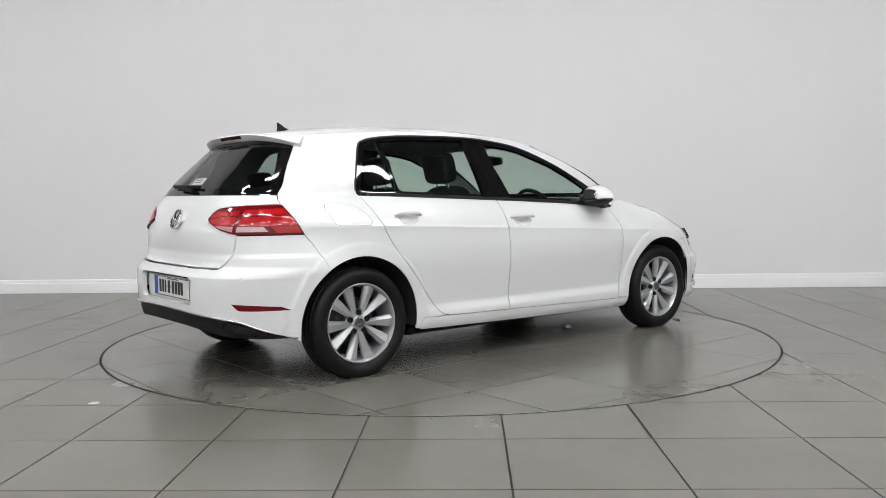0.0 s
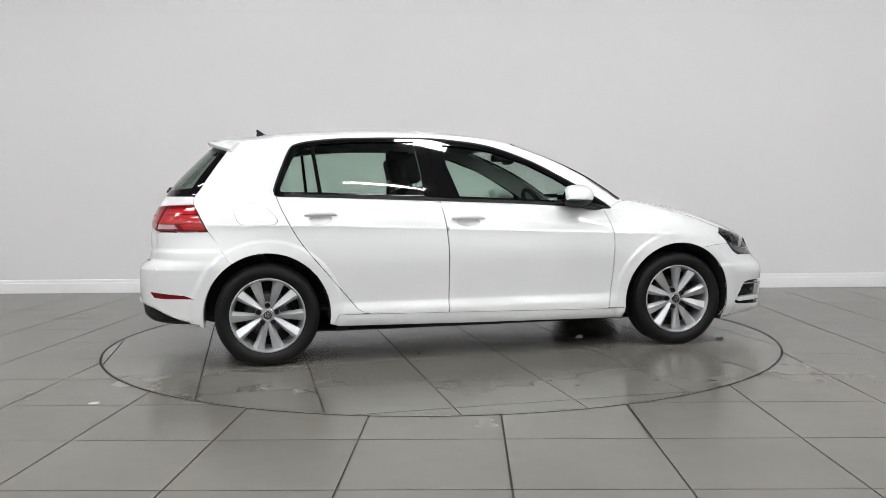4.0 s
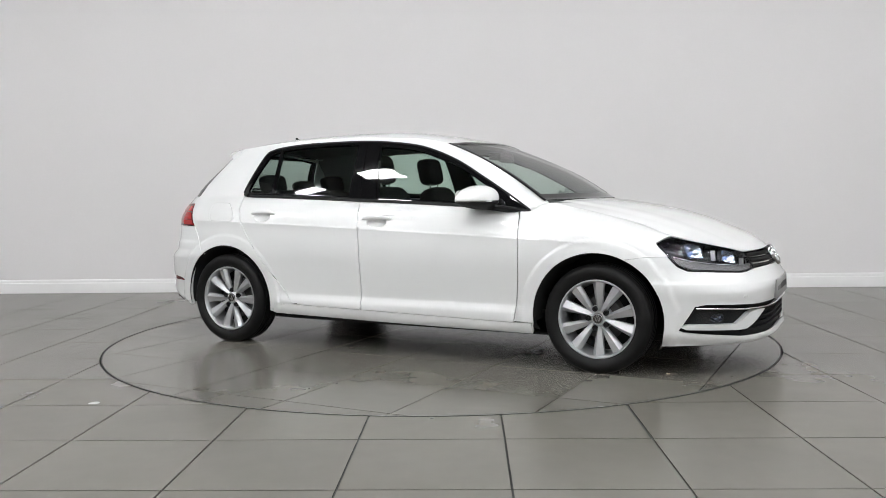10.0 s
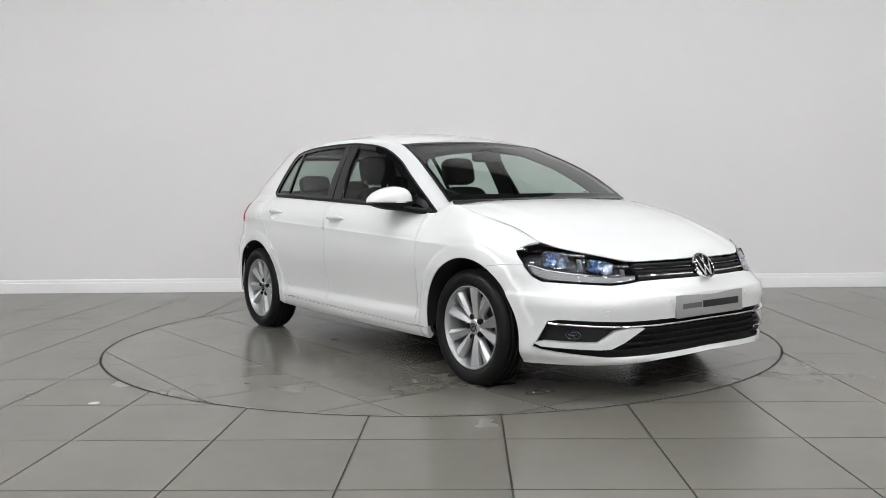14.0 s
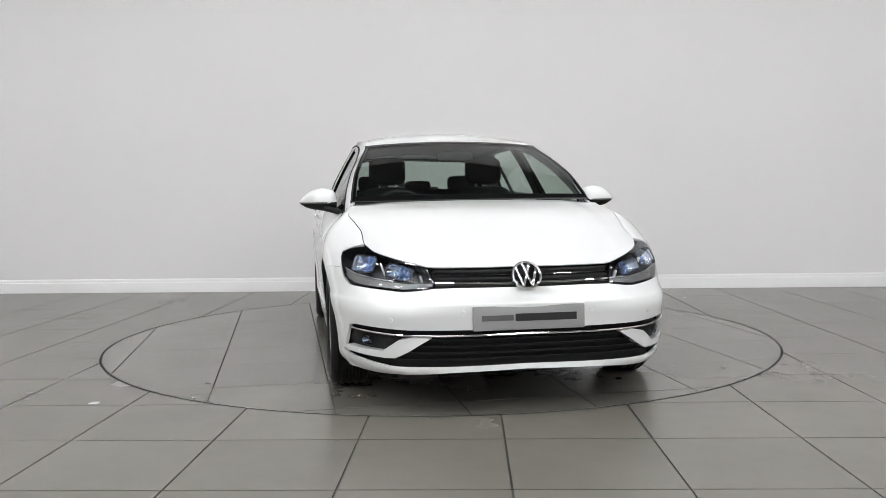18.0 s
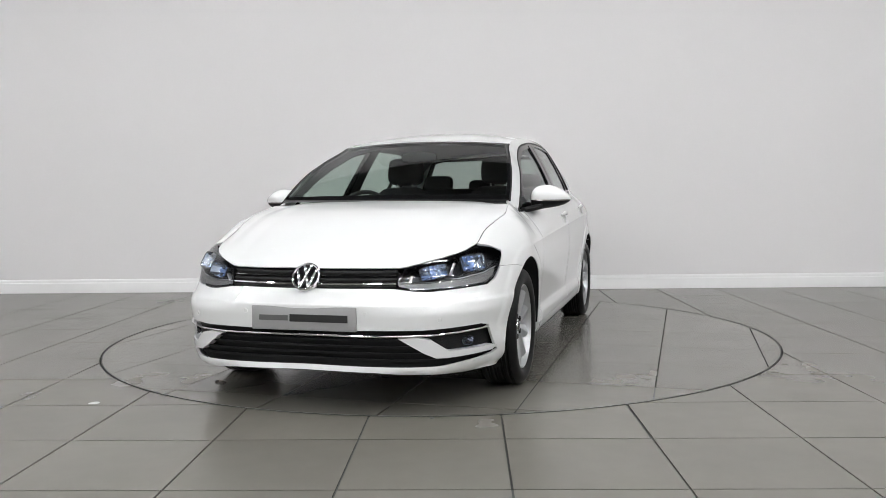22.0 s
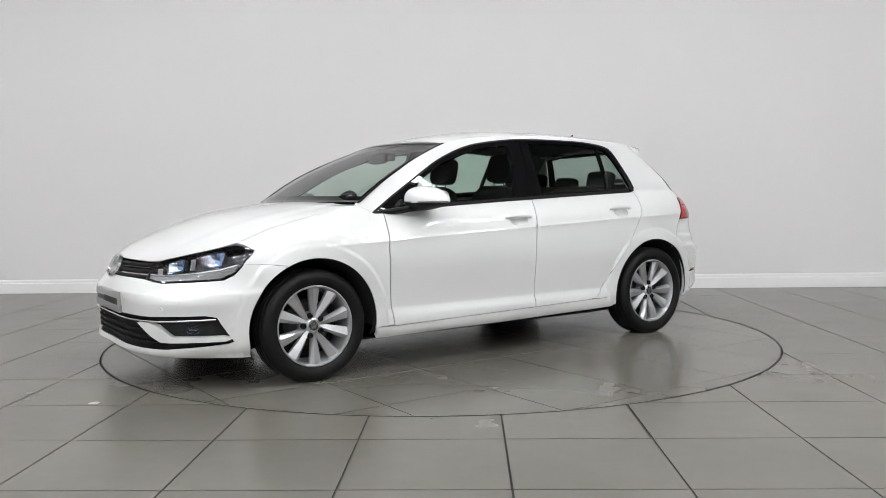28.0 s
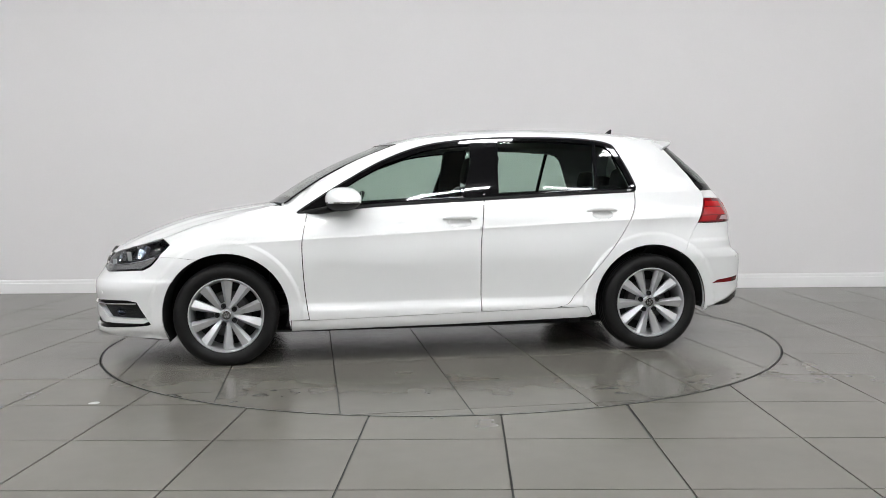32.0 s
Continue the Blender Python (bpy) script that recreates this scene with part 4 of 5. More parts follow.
def headlamps():
    pts = P(("x", 1.640, 0.722), ("x", 1.668, 0.744)) + Y((0.722, 0.7515), (0.68, 0.7370), (0.60, 0.7075), (0.50, 0.6812), (0.445, 0.6632), (0.418, 0.60), (0.420, 0.580), (0.50, 0.567), (0.56, 0.563), (0.685, 0.572), (0.775, 0.582)) + P(("x", 1.745, 0.612), ("x", 1.70, 0.660), ("x", 1.66, 0.70))
    for sg in (1, -1):
        f = outline if sg > 0 else (lambda s, z: outline(s, z) * (1, -1, 1))
        fl = sg < 0

        # deep dark housing closed by a smooth clear lens
        lamp = skin("headlamp", f, pts, HOUSING, car, lift=-0.058, depth=0, flipped=fl, cell=0.02, label="clear headlamp with twin reflectors and dark surround")[0]
        skin("lamp_bezel", f, pts, GLOSS, lamp, [inset(pts, 0.006)], lift=-0.001, depth=0.060, flipped=fl)
        skin("lens", f, pts, CLEAR, lamp, lift=0.001, depth=0, flipped=fl)
        # grey light strip along the bottom with a bright edge
        strip = Y((0.425, 0.600), (0.56, 0.597), (0.685, 0.610), (0.765, 0.628)) + P(("x", 1.728, 0.650), ("x", 1.752, 0.610)) + Y((0.77, 0.590), (0.685, 0.577), (0.56, 0.568), (0.44, 0.577))
        skin("daytime_strip", f, strip, material_grey, lamp, lift=-0.012, depth=0.03, flipped=fl, cell=0.02)
        edge = Y((0.425, 0.602), (0.56, 0.600), (0.685, 0.614), (0.765, 0.632)) + P(("x", 1.728, 0.655))
        p, n = line_on(edge, -0.009)
        sweep("trim_line", p * (1, sg, 1), [(-0.0022, -0.02), (0.0022, -0.02), (0.0022, 0.003), (-0.0022, 0.003)], CHROME, lamp, n * (1, sg, 1))
        # two reflector bowls with bulbs, the outer one larger
        for yy, zz, ry, rz, roll in ((0.570, 0.648, 0.064, 0.033, 0.22), (0.722, 0.684, 0.060, 0.043, 0.12)):
            p, n = line_on([(by_y(yy, zz), zz)], -0.014)
            nn = (Vector(n[0] * (1, sg, 1)).normalized() + Vector((0.5, 0, 0))).normalized()
            q = Matrix.Translation(Vector(p[0] * (1, sg, 1))) @ nn.to_track_quat("Z", "Y").to_matrix().to_4x4() @ Matrix.Rotation(sg * roll, 4, "Z")

            def squared(bm):
                for v in bm.verts:
                    ang = math.atan2(v.co.y, v.co.x)
                    k = 1 / max(abs(math.cos(ang)) ** 6 + abs(math.sin(ang)) ** 6, 1e-6) ** (1 / 6)
                    v.co.x, v.co.y = v.co.x * ry * k, v.co.y * rz * k
                bmesh.ops.transform(bm, verts=bm.verts, matrix=q)
                return bm
            part("reflector_bowl", squared(lathe([(0.10, -0.040), (0.32, -0.037), (0.55, -0.029), (0.76, -0.017), (0.92, -0.004), (1.0, 0.002)], 18, "z")), REFLECTOR, lamp, "bright reflector bowl", angle=0.02)
            part("bowl_rim", squared(lathe([(0.97, 0.001), (1.0, 0.004), (1.05, 0.003), (1.06, -0.02)], 36, "z")), HOUSING, lamp)
            bm = lathe([(0, -0.008), (0.006, -0.009), (0.010, -0.014), (0.010, -0.036)], 16, "z")
            bmesh.ops.transform(bm, verts=bm.verts, matrix=q)
            part("bulb", bm, BLUETINT, lamp, "blue-tinted bulb")
        # bright slanting fin between the bowls
        for yy, zz, h in ((0.645, 0.662, 0.030), (0.478, 0.622, 0.016)):
            p, n = line_on([(by_y(yy, zz), zz)], -0.020)
            bm = bmesh.new()
            box(bm, -0.012, 0.012, -0.0035, 0.0035, -h, h, 0.002, Matrix.Translation(Vector(p[0] * (1, sg, 1))) @ Matrix.Rotation(-0.35 * sg, 4, "X"))
            part("fin", bm, SATIN, lamp)


def text_mesh(name, body, size, mat, m, parent, bold=0.0):
    cu = bpy.data.curves.new(name, "FONT")
    cu.body, cu.size, cu.extrude, cu.offset = body, size, 0.0006, bold
    tmp = bpy.data.objects.new(name, cu)
    scene.collection.objects.link(tmp)
    bpy.context.view_layer.update()
    me = bpy.data.meshes.new_from_object(tmp.evaluated_get(bpy.context.evaluated_depsgraph_get()))
    bpy.data.objects.remove(tmp)
    me.transform(m)
    me.materials.clear()
    me.materials.append(mat)
    ob = new(name, me)
    ob.parent = parent
    return ob


def bars(name, rects, mat, m, parent):
    bm = bmesh.new()
    for x0, x1, z0, z1 in rects:
        box(bm, x0, x1, z0, z1, 0, 0.0012)
    bmesh.ops.transform(bm, verts=bm.verts, matrix=m)
    return part(name, bm, mat, parent)


def plates():
    # dealer plate on the nose with plain bars
    base = Matrix(((0, 0, 1, 2.192), (1, 0, 0, 0), (0, 1, 0, 0.443), (0, 0, 0, 1)))
    tilt = base @ Matrix.Rotation(radians(-2), 4, "X")
    bm = bmesh.new()
    box(bm, -0.262, 0.262, -0.056, 0.056, -0.018, 0.0, 0.005, tilt)
    pl = part("dealer_plate", bm, PLATE, car, "grey dealer plate with dark bars")
    bars("thin_bar", [(-0.222, -0.075, -0.012, 0.013)], GREYINK, tilt @ Matrix.Translation((0, 0, 0.0005)), pl)
    bars("bold_bar", [(-0.066, 0.222, -0.016, 0.018)], INK, tilt @ Matrix.Translation((0, 0, 0.0005)), pl)
    # rear plate with plain bars
    base = Matrix(((0, 0, -1, -2.066), (-1, 0, 0, -0.040), (0, 1, 0, 0.497), (0, 0, 0, 1)))
    bm = bmesh.new()
    box(bm, -0.262, 0.262, -0.057, 0.057, -0.02, 0.0, 0.004, base)
    pl = part("number_plate", bm, PLATEWHITE, car, "white number plate with blue band and dark bars")
    bars("plate_border", [(-0.260, 0.260, 0.052, 0.055), (-0.260, 0.260, -0.055, -0.052), (-0.260, -0.257, -0.055, 0.055), (0.257, 0.260, -0.055, 0.055)], INK, base @ Matrix.Translation((0, 0, 0.0008)), pl)
    bars("blue_band", [(-0.256, -0.212, -0.052, 0.052)], EUBLUE, base @ Matrix.Translation((0, 0, 0.0004)), pl)
    x = -0.185
    for w in (0.042, 0.042, 0.030, 0.018, 0.042, 0.018, 0.042, 0.042, 0.042, 0.042):
        tall = 0.036 if w != 0.018 else 0.006
        bars("plate_bar", [(x, x + w - 0.012, -tall, tall)], INK, base @ Matrix.Translation((0, 0, 0.0008)), pl)
        x += w
    bars("plate_bar", [(-0.06, 0.10, 0.043, 0.049)], GREYINK, base @ Matrix.Translation((0, 0, 0.0008)), pl)
    bm = bmesh.new()
    box(bm, -0.20, 0.17, -0.078, -0.060, -0.02, -0.004, 0.002, base)
    part("plate_bracket", bm, PALE_GREY, pl)


def rear_end():
    half = R((0, 0.618), (0.30, 0.618), (0.543, 0.622)) + R((0.584, 0.655), (0.618, 0.695), (0.631, 0.735), (0.634, 0.798)) + R((0.70, 0.800), (0.80, 0.800)) + P(("x", -1.647, 0.800), ("x", -1.6022, 0.745), ("x", -1.537, 0.626)) + P(*arc(-AXLE, 122.4, 190)) + R((0.826, 0.262), (0.796, 0.292), (0.705, 0.358), (0.55, 0.376), (0.356, 0.385), (0, 0.392))
    recess = R((0, 0.576), (0.335, 0.574), (0.372, 0.556), (0.364, 0.432), (0.33, 0.421), (0, 0.420))
    refl = R((0.665, 0.449), (0.74, 0.443), (0.815, 0.432), (0.840, 0.411), (0.74, 0.411), (0.695, 0.413), (0.682, 0.427))
    refl_m = [(2 * SMAX - s, z) for s, z in refl]
    bumper = skin("rear_bumper", outline, both_r(half), PAINT, car, [both_r(recess), refl, refl_m], cell=0.025, depth=0.028, label="white rear bumper", lines=[(SMAX + s, z) for z in (0.585, 0.597, 0.607, 0.618, 0.630, 0.644, 0.668, 0.677, 0.684, 0.692, 0.700, 0.710) for s in np.arange(-1.2, 1.21, 0.022)])[0]
    skin("plate_recess", outline, both_r(R((0, 0.582), (0.335, 0.582), (0.380, 0.560), (0.372, 0.427), (0.33, 0.415), (0, 0.414))), PAINT, bumper, lift=-0.040, depth=0)
    for pl in (refl, refl_m):
        skin("reflector_strip", outline, pl, DARKRED, bumper, lift=-0.003, depth=0.008, label="red rear reflector")
    # dark diffuser with chrome line
    diff = R((0, 0.388), (0.356, 0.381), (0.55, 0.372), (0.705, 0.354), (0.798, 0.288), (0.832, 0.258), (0.75, 0.254), (0.60, 0.260), (0.45, 0.288), (0.25, 0.302), (0, 0.302))
    d = skin("diffuser", outline, both_r(diff), DARK, bumper, lift=-0.012, depth=0.08, label="black lower diffuser")[0]
    line = R(*spline([(0.0, 0.389), (0.20, 0.387), (0.356, 0.3825), (0.55, 0.374), (0.65, 0.364), (0.715, 0.346), (0.80, 0.287), (0.832, 0.262)], 5))
    for sg in (1, -1):
        p, n = line_on(line, 0.005)
        sweep("chrome_line", p * (1, sg, 1), [(-0.0055, -0.012), (0.0055, -0.012), (0.0045, 0.000), (0, 0.002), (-0.0045, 0.000)], CHROME, bumper, n * (1, sg, 1))
    tips = R((0.64, 0.346), (0.70, 0.334), (0.778, 0.284), (0.74, 0.274), (0.66, 0.296), (0.60, 0.328))
    for sg in (1, -1):
        f = outline if sg > 0 else (lambda s, z: outline(s, z) * (1, -1, 1))
        skin("exhaust_trim", f, tips, GLOSS, bumper, lift=-0.004, depth=0.02, flipped=sg < 0)
    for yy, zz in ((0.72, 0.578), (-0.72, 0.578)):
        p, n = line_on([(by_y(yy, zz, True), zz)], 0.0)
        bm = lathe([(0, 0.0015), (0.008, 0.0015), (0.0095, 0.0), (0.0115, 0.0012), (0.0125, -0.002)], 20, "z")
        bmesh.ops.transform(bm, verts=bm.verts, matrix=Matrix.Translation(Vector(p[0])) @ Vector(n[0]).to_track_quat("Z", "Y").to_matrix().to_4x4())
        part("parking_sensor", bm, PAINT, bumper)

    # tailgate
    inner = R((0.622, 0.809), (0.587, 0.812), (0.508, 0.829), (0.424, 0.858), (0.400, 0.872), (0.390, 0.886), (0.402, 0.906), (0.420, 0.925), (0.464, 0.945), (0.538, 0.954), (0.64, 0.960)) + [behind(REAR_EDGE, 0.964, 0.006)]
    half = R((0, 0.627), (0.30, 0.627), (0.540, 0.631)) + R((0.580, 0.66), (0.612, 0.698), (0.624, 0.735), (0.628, 0.80)) + inner + [behind(REAR_EDGE, 0.988, 0.006), behind(REAR_EDGE, 1.008, 0.008)] + R((0.55, 1.011), (0.30, 1.013), (0, 1.014))

    def gate_surf(s, z):
        p = outline(s, z)
        # pressed handle crease across the door and hollow under it
        p[..., 0] = p[..., 0] + 0.010 * smooth(0.878, 0.866, z) * smooth(0.74, 0.86, z) + 0.008 * np.exp(-((z - 0.69) / 0.012) ** 2) * 0.4
        return p
    gate = skin("tailgate", gate_surf, both_r(half), PAINT, car, cell=0.024, label="white tailgate")[0]
    p, n = line_on([(SMAX, 0.878)], 0.006)
    badge(gate, p[0], n[0], 0.060)
    # little chrome bars on the tailgate
    for i, w in enumerate((0.018, 0.014, 0.016, 0.012)):
        y = 0.50 - 0.022 * i
        p, n = line_on([(by_y(y, 0.775, True), 0.775)], 0.004)
        bm = bmesh.new()
        box(bm, -w / 2, w / 2, -0.009, 0.009, -0.003, 0.001, 0.001, Matrix.Translation(Vector(p[0])) @ Vector(n[0]).to_track_quat("Z", "Y").to_matrix().to_4x4())
        part("letter_bar", bm, CHROME, gate)

    # rear window with printed border
    gl = R((0, 1.019), (0.55, 1.016)) + [behind(REAR_EDGE, z, 0.006) for z in (1.0165, 1.035, 1.055, 1.08, 1.105, 1.145, 1.185, 1.24, 1.298)] + R((0.48, 1.324), (0, 1.336))
    hole = R((0, 1.055), (0.50, 1.052)) + [behind(REAR_EDGE, z, 0.085) for z in (1.062, 1.105, 1.145, 1.185, 1.24, 1.28)] + R((0.42, 1.300), (0, 1.310))
    skin("rear_window_border", outline, both_r(gl), GLOSS, gate, [both_r(hole)], lift=-0.003, depth=0.006, label="black glass border")
    skin("rear_window", outline, both_r(hole), PRIVACY, gate, lift=-0.005, depth=0, label="dark tinted rear window")
    # sticker on the inside of the glass
    stk = skin("sticker", outline, R((0.06, 1.078), (-0.09, 1.078), (-0.09, 1.115), (0.06, 1.115)), PALE_GREY, gate, lift=-0.002, depth=0, label="pale printed sticker")[0]
    for z0 in (1.104, 1.092):
        skin("sticker_bar", outline, R((0.04, z0 - 0.003), (-0.07, z0 - 0.003), (-0.07, z0 + 0.003), (0.04, z0 + 0.003)), GREYINK, stk, lift=0.0, depth=0)
    # wiper
    ln = R(*[(y, 1.058 + 0.006 * math.sin(3 * y)) for y in np.linspace(0.28, -0.12, 15)])
    p, n = line_on(ln, 0.014)
    sweep("wiper_blade", p, [(-0.008, -0.010), (0.008, -0.010), (0.004, 0.008), (-0.004, 0.008)], DARK, gate, n, "black rear wiper")
    ln = R(*[(y, 1.040 + 0.012 * (y / 0.16)) for y in np.linspace(-0.06, 0.16, 9)])
    p, n = line_on(ln, 0.020)
    sweep("wiper_arm", p, [(-0.012, -0.012), (0.012, -0.012), (0.009, 0.006), (-0.009, 0.006)], DARK, gate, n)

    # tail lamps
    edge = lambda z, d: behind(LAMP_EDGE, z, d)
    outer = R((0.395, 0.885), (0.413, 0.908), (0.464, 0.939), (0.538, 0.949), (0.64, 0.955)) + [edge(0.957, 0.006), edge(0.90, 0.006), edge(0.85, 0.006), edge(0.806, 0.006)] + R((0.80, 0.805), (0.63, 0.806), (0.587, 0.817), (0.508, 0.835), (0.424, 0.864))
    for sg in (1, -1):
        f = outline if sg > 0 else (lambda s, z: outline(s, z) * (1, -1, 1))
        kw = dict(flipped=sg < 0, cell=0.02)
        lamp = skin("tail_lamp", f, outer, DARKRED, car, lift=0.004, depth=0.03, label="red wrap-round tail lamp", **kw)[0]
        # inner segment on the tailgate, outer on the wing, each with bands
        skin("red_lens", f, R((0.408, 0.886), (0.425, 0.905), (0.470, 0.922), (0.612, 0.928), (0.612, 0.902), (0.50, 0.899)), RED, lamp, lift=0.006, depth=0.003, **kw)
        skin("red_lens", f, R((0.415, 0.880), (0.50, 0.893), (0.612, 0.896), (0.612, 0.852), (0.50, 0.852), (0.43, 0.868)), RED, lamp, lift=0.006, depth=0.003, **kw)
        skin("pale_lens", f, R((0.48, 0.850), (0.612, 0.846), (0.612, 0.818), (0.59, 0.822), (0.515, 0.838)), PINK, lamp, lift=0.006, depth=0.003, **kw)
        skin("red_lens", f, R((0.634, 0.931), (0.70, 0.936)) + [edge(0.938, 0.016), edge(0.905, 0.016)] + R((0.634, 0.903)), RED, lamp, lift=0.006, depth=0.003, **kw)
        skin("red_lens", f, R((0.634, 0.897)) + [edge(0.899, 0.016), edge(0.852, 0.016)] + R((0.634, 0.850)), RED, lamp, lift=0.006, depth=0.003, **kw)
        skin("pale_lens", f, R((0.634, 0.845), (0.74, 0.845), (0.757, 0.820), (0.634, 0.818)), PALE, lamp, lift=0.006, depth=0.003, **kw)
        skin("red_lens", f, R((0.762, 0.846)) + [edge(0.846, 0.016), edge(0.813, 0.014)] + R((0.778, 0.814)), RED, lamp, lift=0.006, depth=0.003, **kw)


def spoiler():
    n = 31
    ts = np.linspace(-1, 1, n)
    bm = bmesh.new()
    rings = []
    for t in ts:
        e = abs(t) ** 5
        xf = -1.583 + 0.133 * abs(t) ** 4
        wide = float(np.interp(xf, rail_tab_x, rail_tab_y))
        y0, y = math.copysign(min(0.548 * abs(t), wide), t), 0.562 * t
        zf = float(roof(np.array(max((xf + 1.575) / 1.838, 0.002)), np.array(y0 / wide))[2]) + 0.0015
        tipx, tipz = -1.670 + 0.152 * e, 1.369 - 0.026 * t * t - 0.040 * e
        rings.append([bm.verts.new(v) for v in ((xf, y0, zf), ((xf + tipx) / 2, (y0 + y) / 2, (zf + tipz) / 2 + 0.004), (tipx + 0.008, y * 0.99, tipz + 0.001), (tipx, y * 0.985, tipz - 0.007),
                      (tipx + 0.012, y * 0.985, tipz - 0.028 + 0.008 * e), (tipx + 0.05 - 0.03 * e, y * 0.975, tipz - 0.045 + 0.012 * e), (xf, y0 * 0.985, zf - 0.04))])
    for r0, r1 in zip(rings, rings[1:]):
        for i in range(6):
            bm.faces.new((r0[i], r0[i + 1], r1[i + 1], r1[i]))
    bm.faces.new(rings[0])
    bm.faces.new(rings[-1][::-1])
    sp = part("roof_spoiler", bm, PAINT, car, "white roof spoiler", angle=0.7)
    bm = bmesh.new()
    rows = []
    for t in np.linspace(-0.25, 0.25, 9):
        a = 1 - t * t
        tipx, tipz = -1.635 - 0.035 * a, 1.345 + 0.024 * a
        rows.append([bm.verts.new((tipx - 0.002, 0.56 * t, tipz - 0.009)), bm.verts.new((tipx + 0.009, 0.56 * t, tipz - 0.027))])
    for r0, r1 in zip(rows, rows[1:]):
        bm.faces.new((r0[0], r0[1], r1[1], r1[0]))
    bmesh.ops.solidify(bm, geom=bm.faces[:], thickness=0.004)
    part("brake_light", bm, DARKRED, sp, "dark red high brake light")
    # shark-fin aerial
    bm = prism([(-0.075, 0.0), (0.075, 0.0), (0.045, 0.012), (0.0, 0.024), (-0.035, 0.050), (-0.062, 0.066), (-0.070, 0.060), (-0.062, 0.030)], 0.012)
    bmesh.ops.bevel(bm, geom=bm.edges[:], offset=0.003, segments=2, affect="EDGES")
    bmesh.ops.scale(bm, verts=bm.verts, vec=(0.72, 1, 0.8))
    bmesh.ops.transform(bm, verts=bm.verts, matrix=Matrix.Translation((-1.305, -0.006, float(roof(np.array((-1.305 + 1.575) / 1.838), np.array(0.0))[2]) - 0.003)))
    part("aerial", bm, DARK, car, "black shark-fin aerial")


def mirrors():
    for sg in (1, -1):
        base = new("door_mirror")
        base.parent = car
        top = curve((0.782, 1.000), (0.79, 1.022), (0.82, 1.046), (0.87, 1.054), (0.93, 1.040), (0.975, 1.012), (1.0, 0.986), (1.008, 0.972))
        bot = curve((0.782, 0.925), (0.79, 0.915), (0.83, 0.910), (0.90, 0.917), (0.95, 0.928), (0.985, 0.944), (1.008, 0.962))
        fore = curve((0.782, 0.680), (0.79, 0.702), (0.83, 0.722), (0.90, 0.714), (0.95, 0.688), (0.99, 0.645), (1.008, 0.615))
        aft = curve((0.782, 0.580), (0.79, 0.560), (0.83, 0.532), (0.90, 0.514), (0.95, 0.508), (0.99, 0.515), (1.008, 0.545))

        def shell(name, z0, z1, mat, scale=1.0, label=""):
            bm = bmesh.new()
            rows = []
            for y in np.concatenate([np.linspace(0.782, 0.80, 5), np.linspace(0.81, 0.96, 12), np.linspace(0.968, 1.008, 8)]):
                cx, cz = (float(fore(y)) + float(aft(y))) / 2, (float(top(y)) + float(bot(y))) / 2
                rx, rz = (float(fore(y)) - float(aft(y))) / 2 * scale, (float(top(y)) - float(bot(y))) / 2 * scale
                ring = []
                for a in np.linspace(0, 2 * math.pi, 33)[:-1]:
                    ca, sa = math.cos(a), math.sin(a)
                    ring.append(bm.verts.new((cx + rx * math.copysign(abs(ca) ** (0.85 if ca > 0 else 0.62), ca), sg * y, cz + rz * math.copysign(abs(sa) ** 0.85, sa))))
                rows.append(ring)
            for r0, r1 in zip(rows, rows[1:]):
                for j in range(32):
                    bm.faces.new((r0[j], r0[(j + 1) % 32], r1[(j + 1) % 32], r1[j]))
            bm.faces.new(rows[0])
            bm.faces.new(rows[-1][::-1])
            for zz, up in ((z0, -1), (z1, 1)):
                got = bmesh.ops.bisect_plane(bm, geom=bm.verts[:] + bm.edges[:] + bm.faces[:], plane_co=(0, 0, zz), plane_no=(0, 0, up), clear_outer=True)
                rim = [e for e in got["geom_cut"] if isinstance(e, bmesh.types.BMEdge)]
                if rim:
                    bmesh.ops.edgeloop_fill(bm, edges=rim)
            return part(name, bm, mat, base, label, angle=0.9)
        shell("mirror_cap", 0.9655, 1.2, PAINT, 1.0, "white mirror cap")
        shell("indicator", 0.9585, 0.9653, CHROME, 1.008, "clear indicator strip")
        shell("mirror_base", 0.8, 0.9583, DARK, 0.99, "black lower mirror shell")
        # arm to the door
        bm = bmesh.new()
        rows = []
        for u in np.linspace(0, 1, 6):
            c = Vector((0.66 + 0.12 * u, sg * (0.86 - 0.085 * u), 0.930 - 0.022 * u))
            rows.append([bm.verts.new(c + Vector((0.055 * math.cos(a), 0, 0.018 * math.sin(a)))) for a in np.linspace(0, 2 * math.pi, 13)[:-1]])
        for r0, r1 in zip(rows, rows[1:]):
            for j in range(12):
                bm.faces.new((r0[j], r0[(j + 1) % 12], r1[(j + 1) % 12], r1[j]))
        part("mirror_arm", bm, DARK, base)
        bm = bmesh.new()
        v = [bm.verts.new((0.5045, sg * (0.885 + 0.078 * math.copysign(abs(math.cos(a)) ** 0.8, math.cos(a))), 0.985 + 0.042 * math.copysign(abs(math.sin(a)) ** 0.7, math.sin(a)))) for a in np.linspace(0, 2 * math.pi, 25)[:-1]]
        bm.faces.new(v)
        part("mirror_glass", bm, MIRROR, base, "mirror glass")


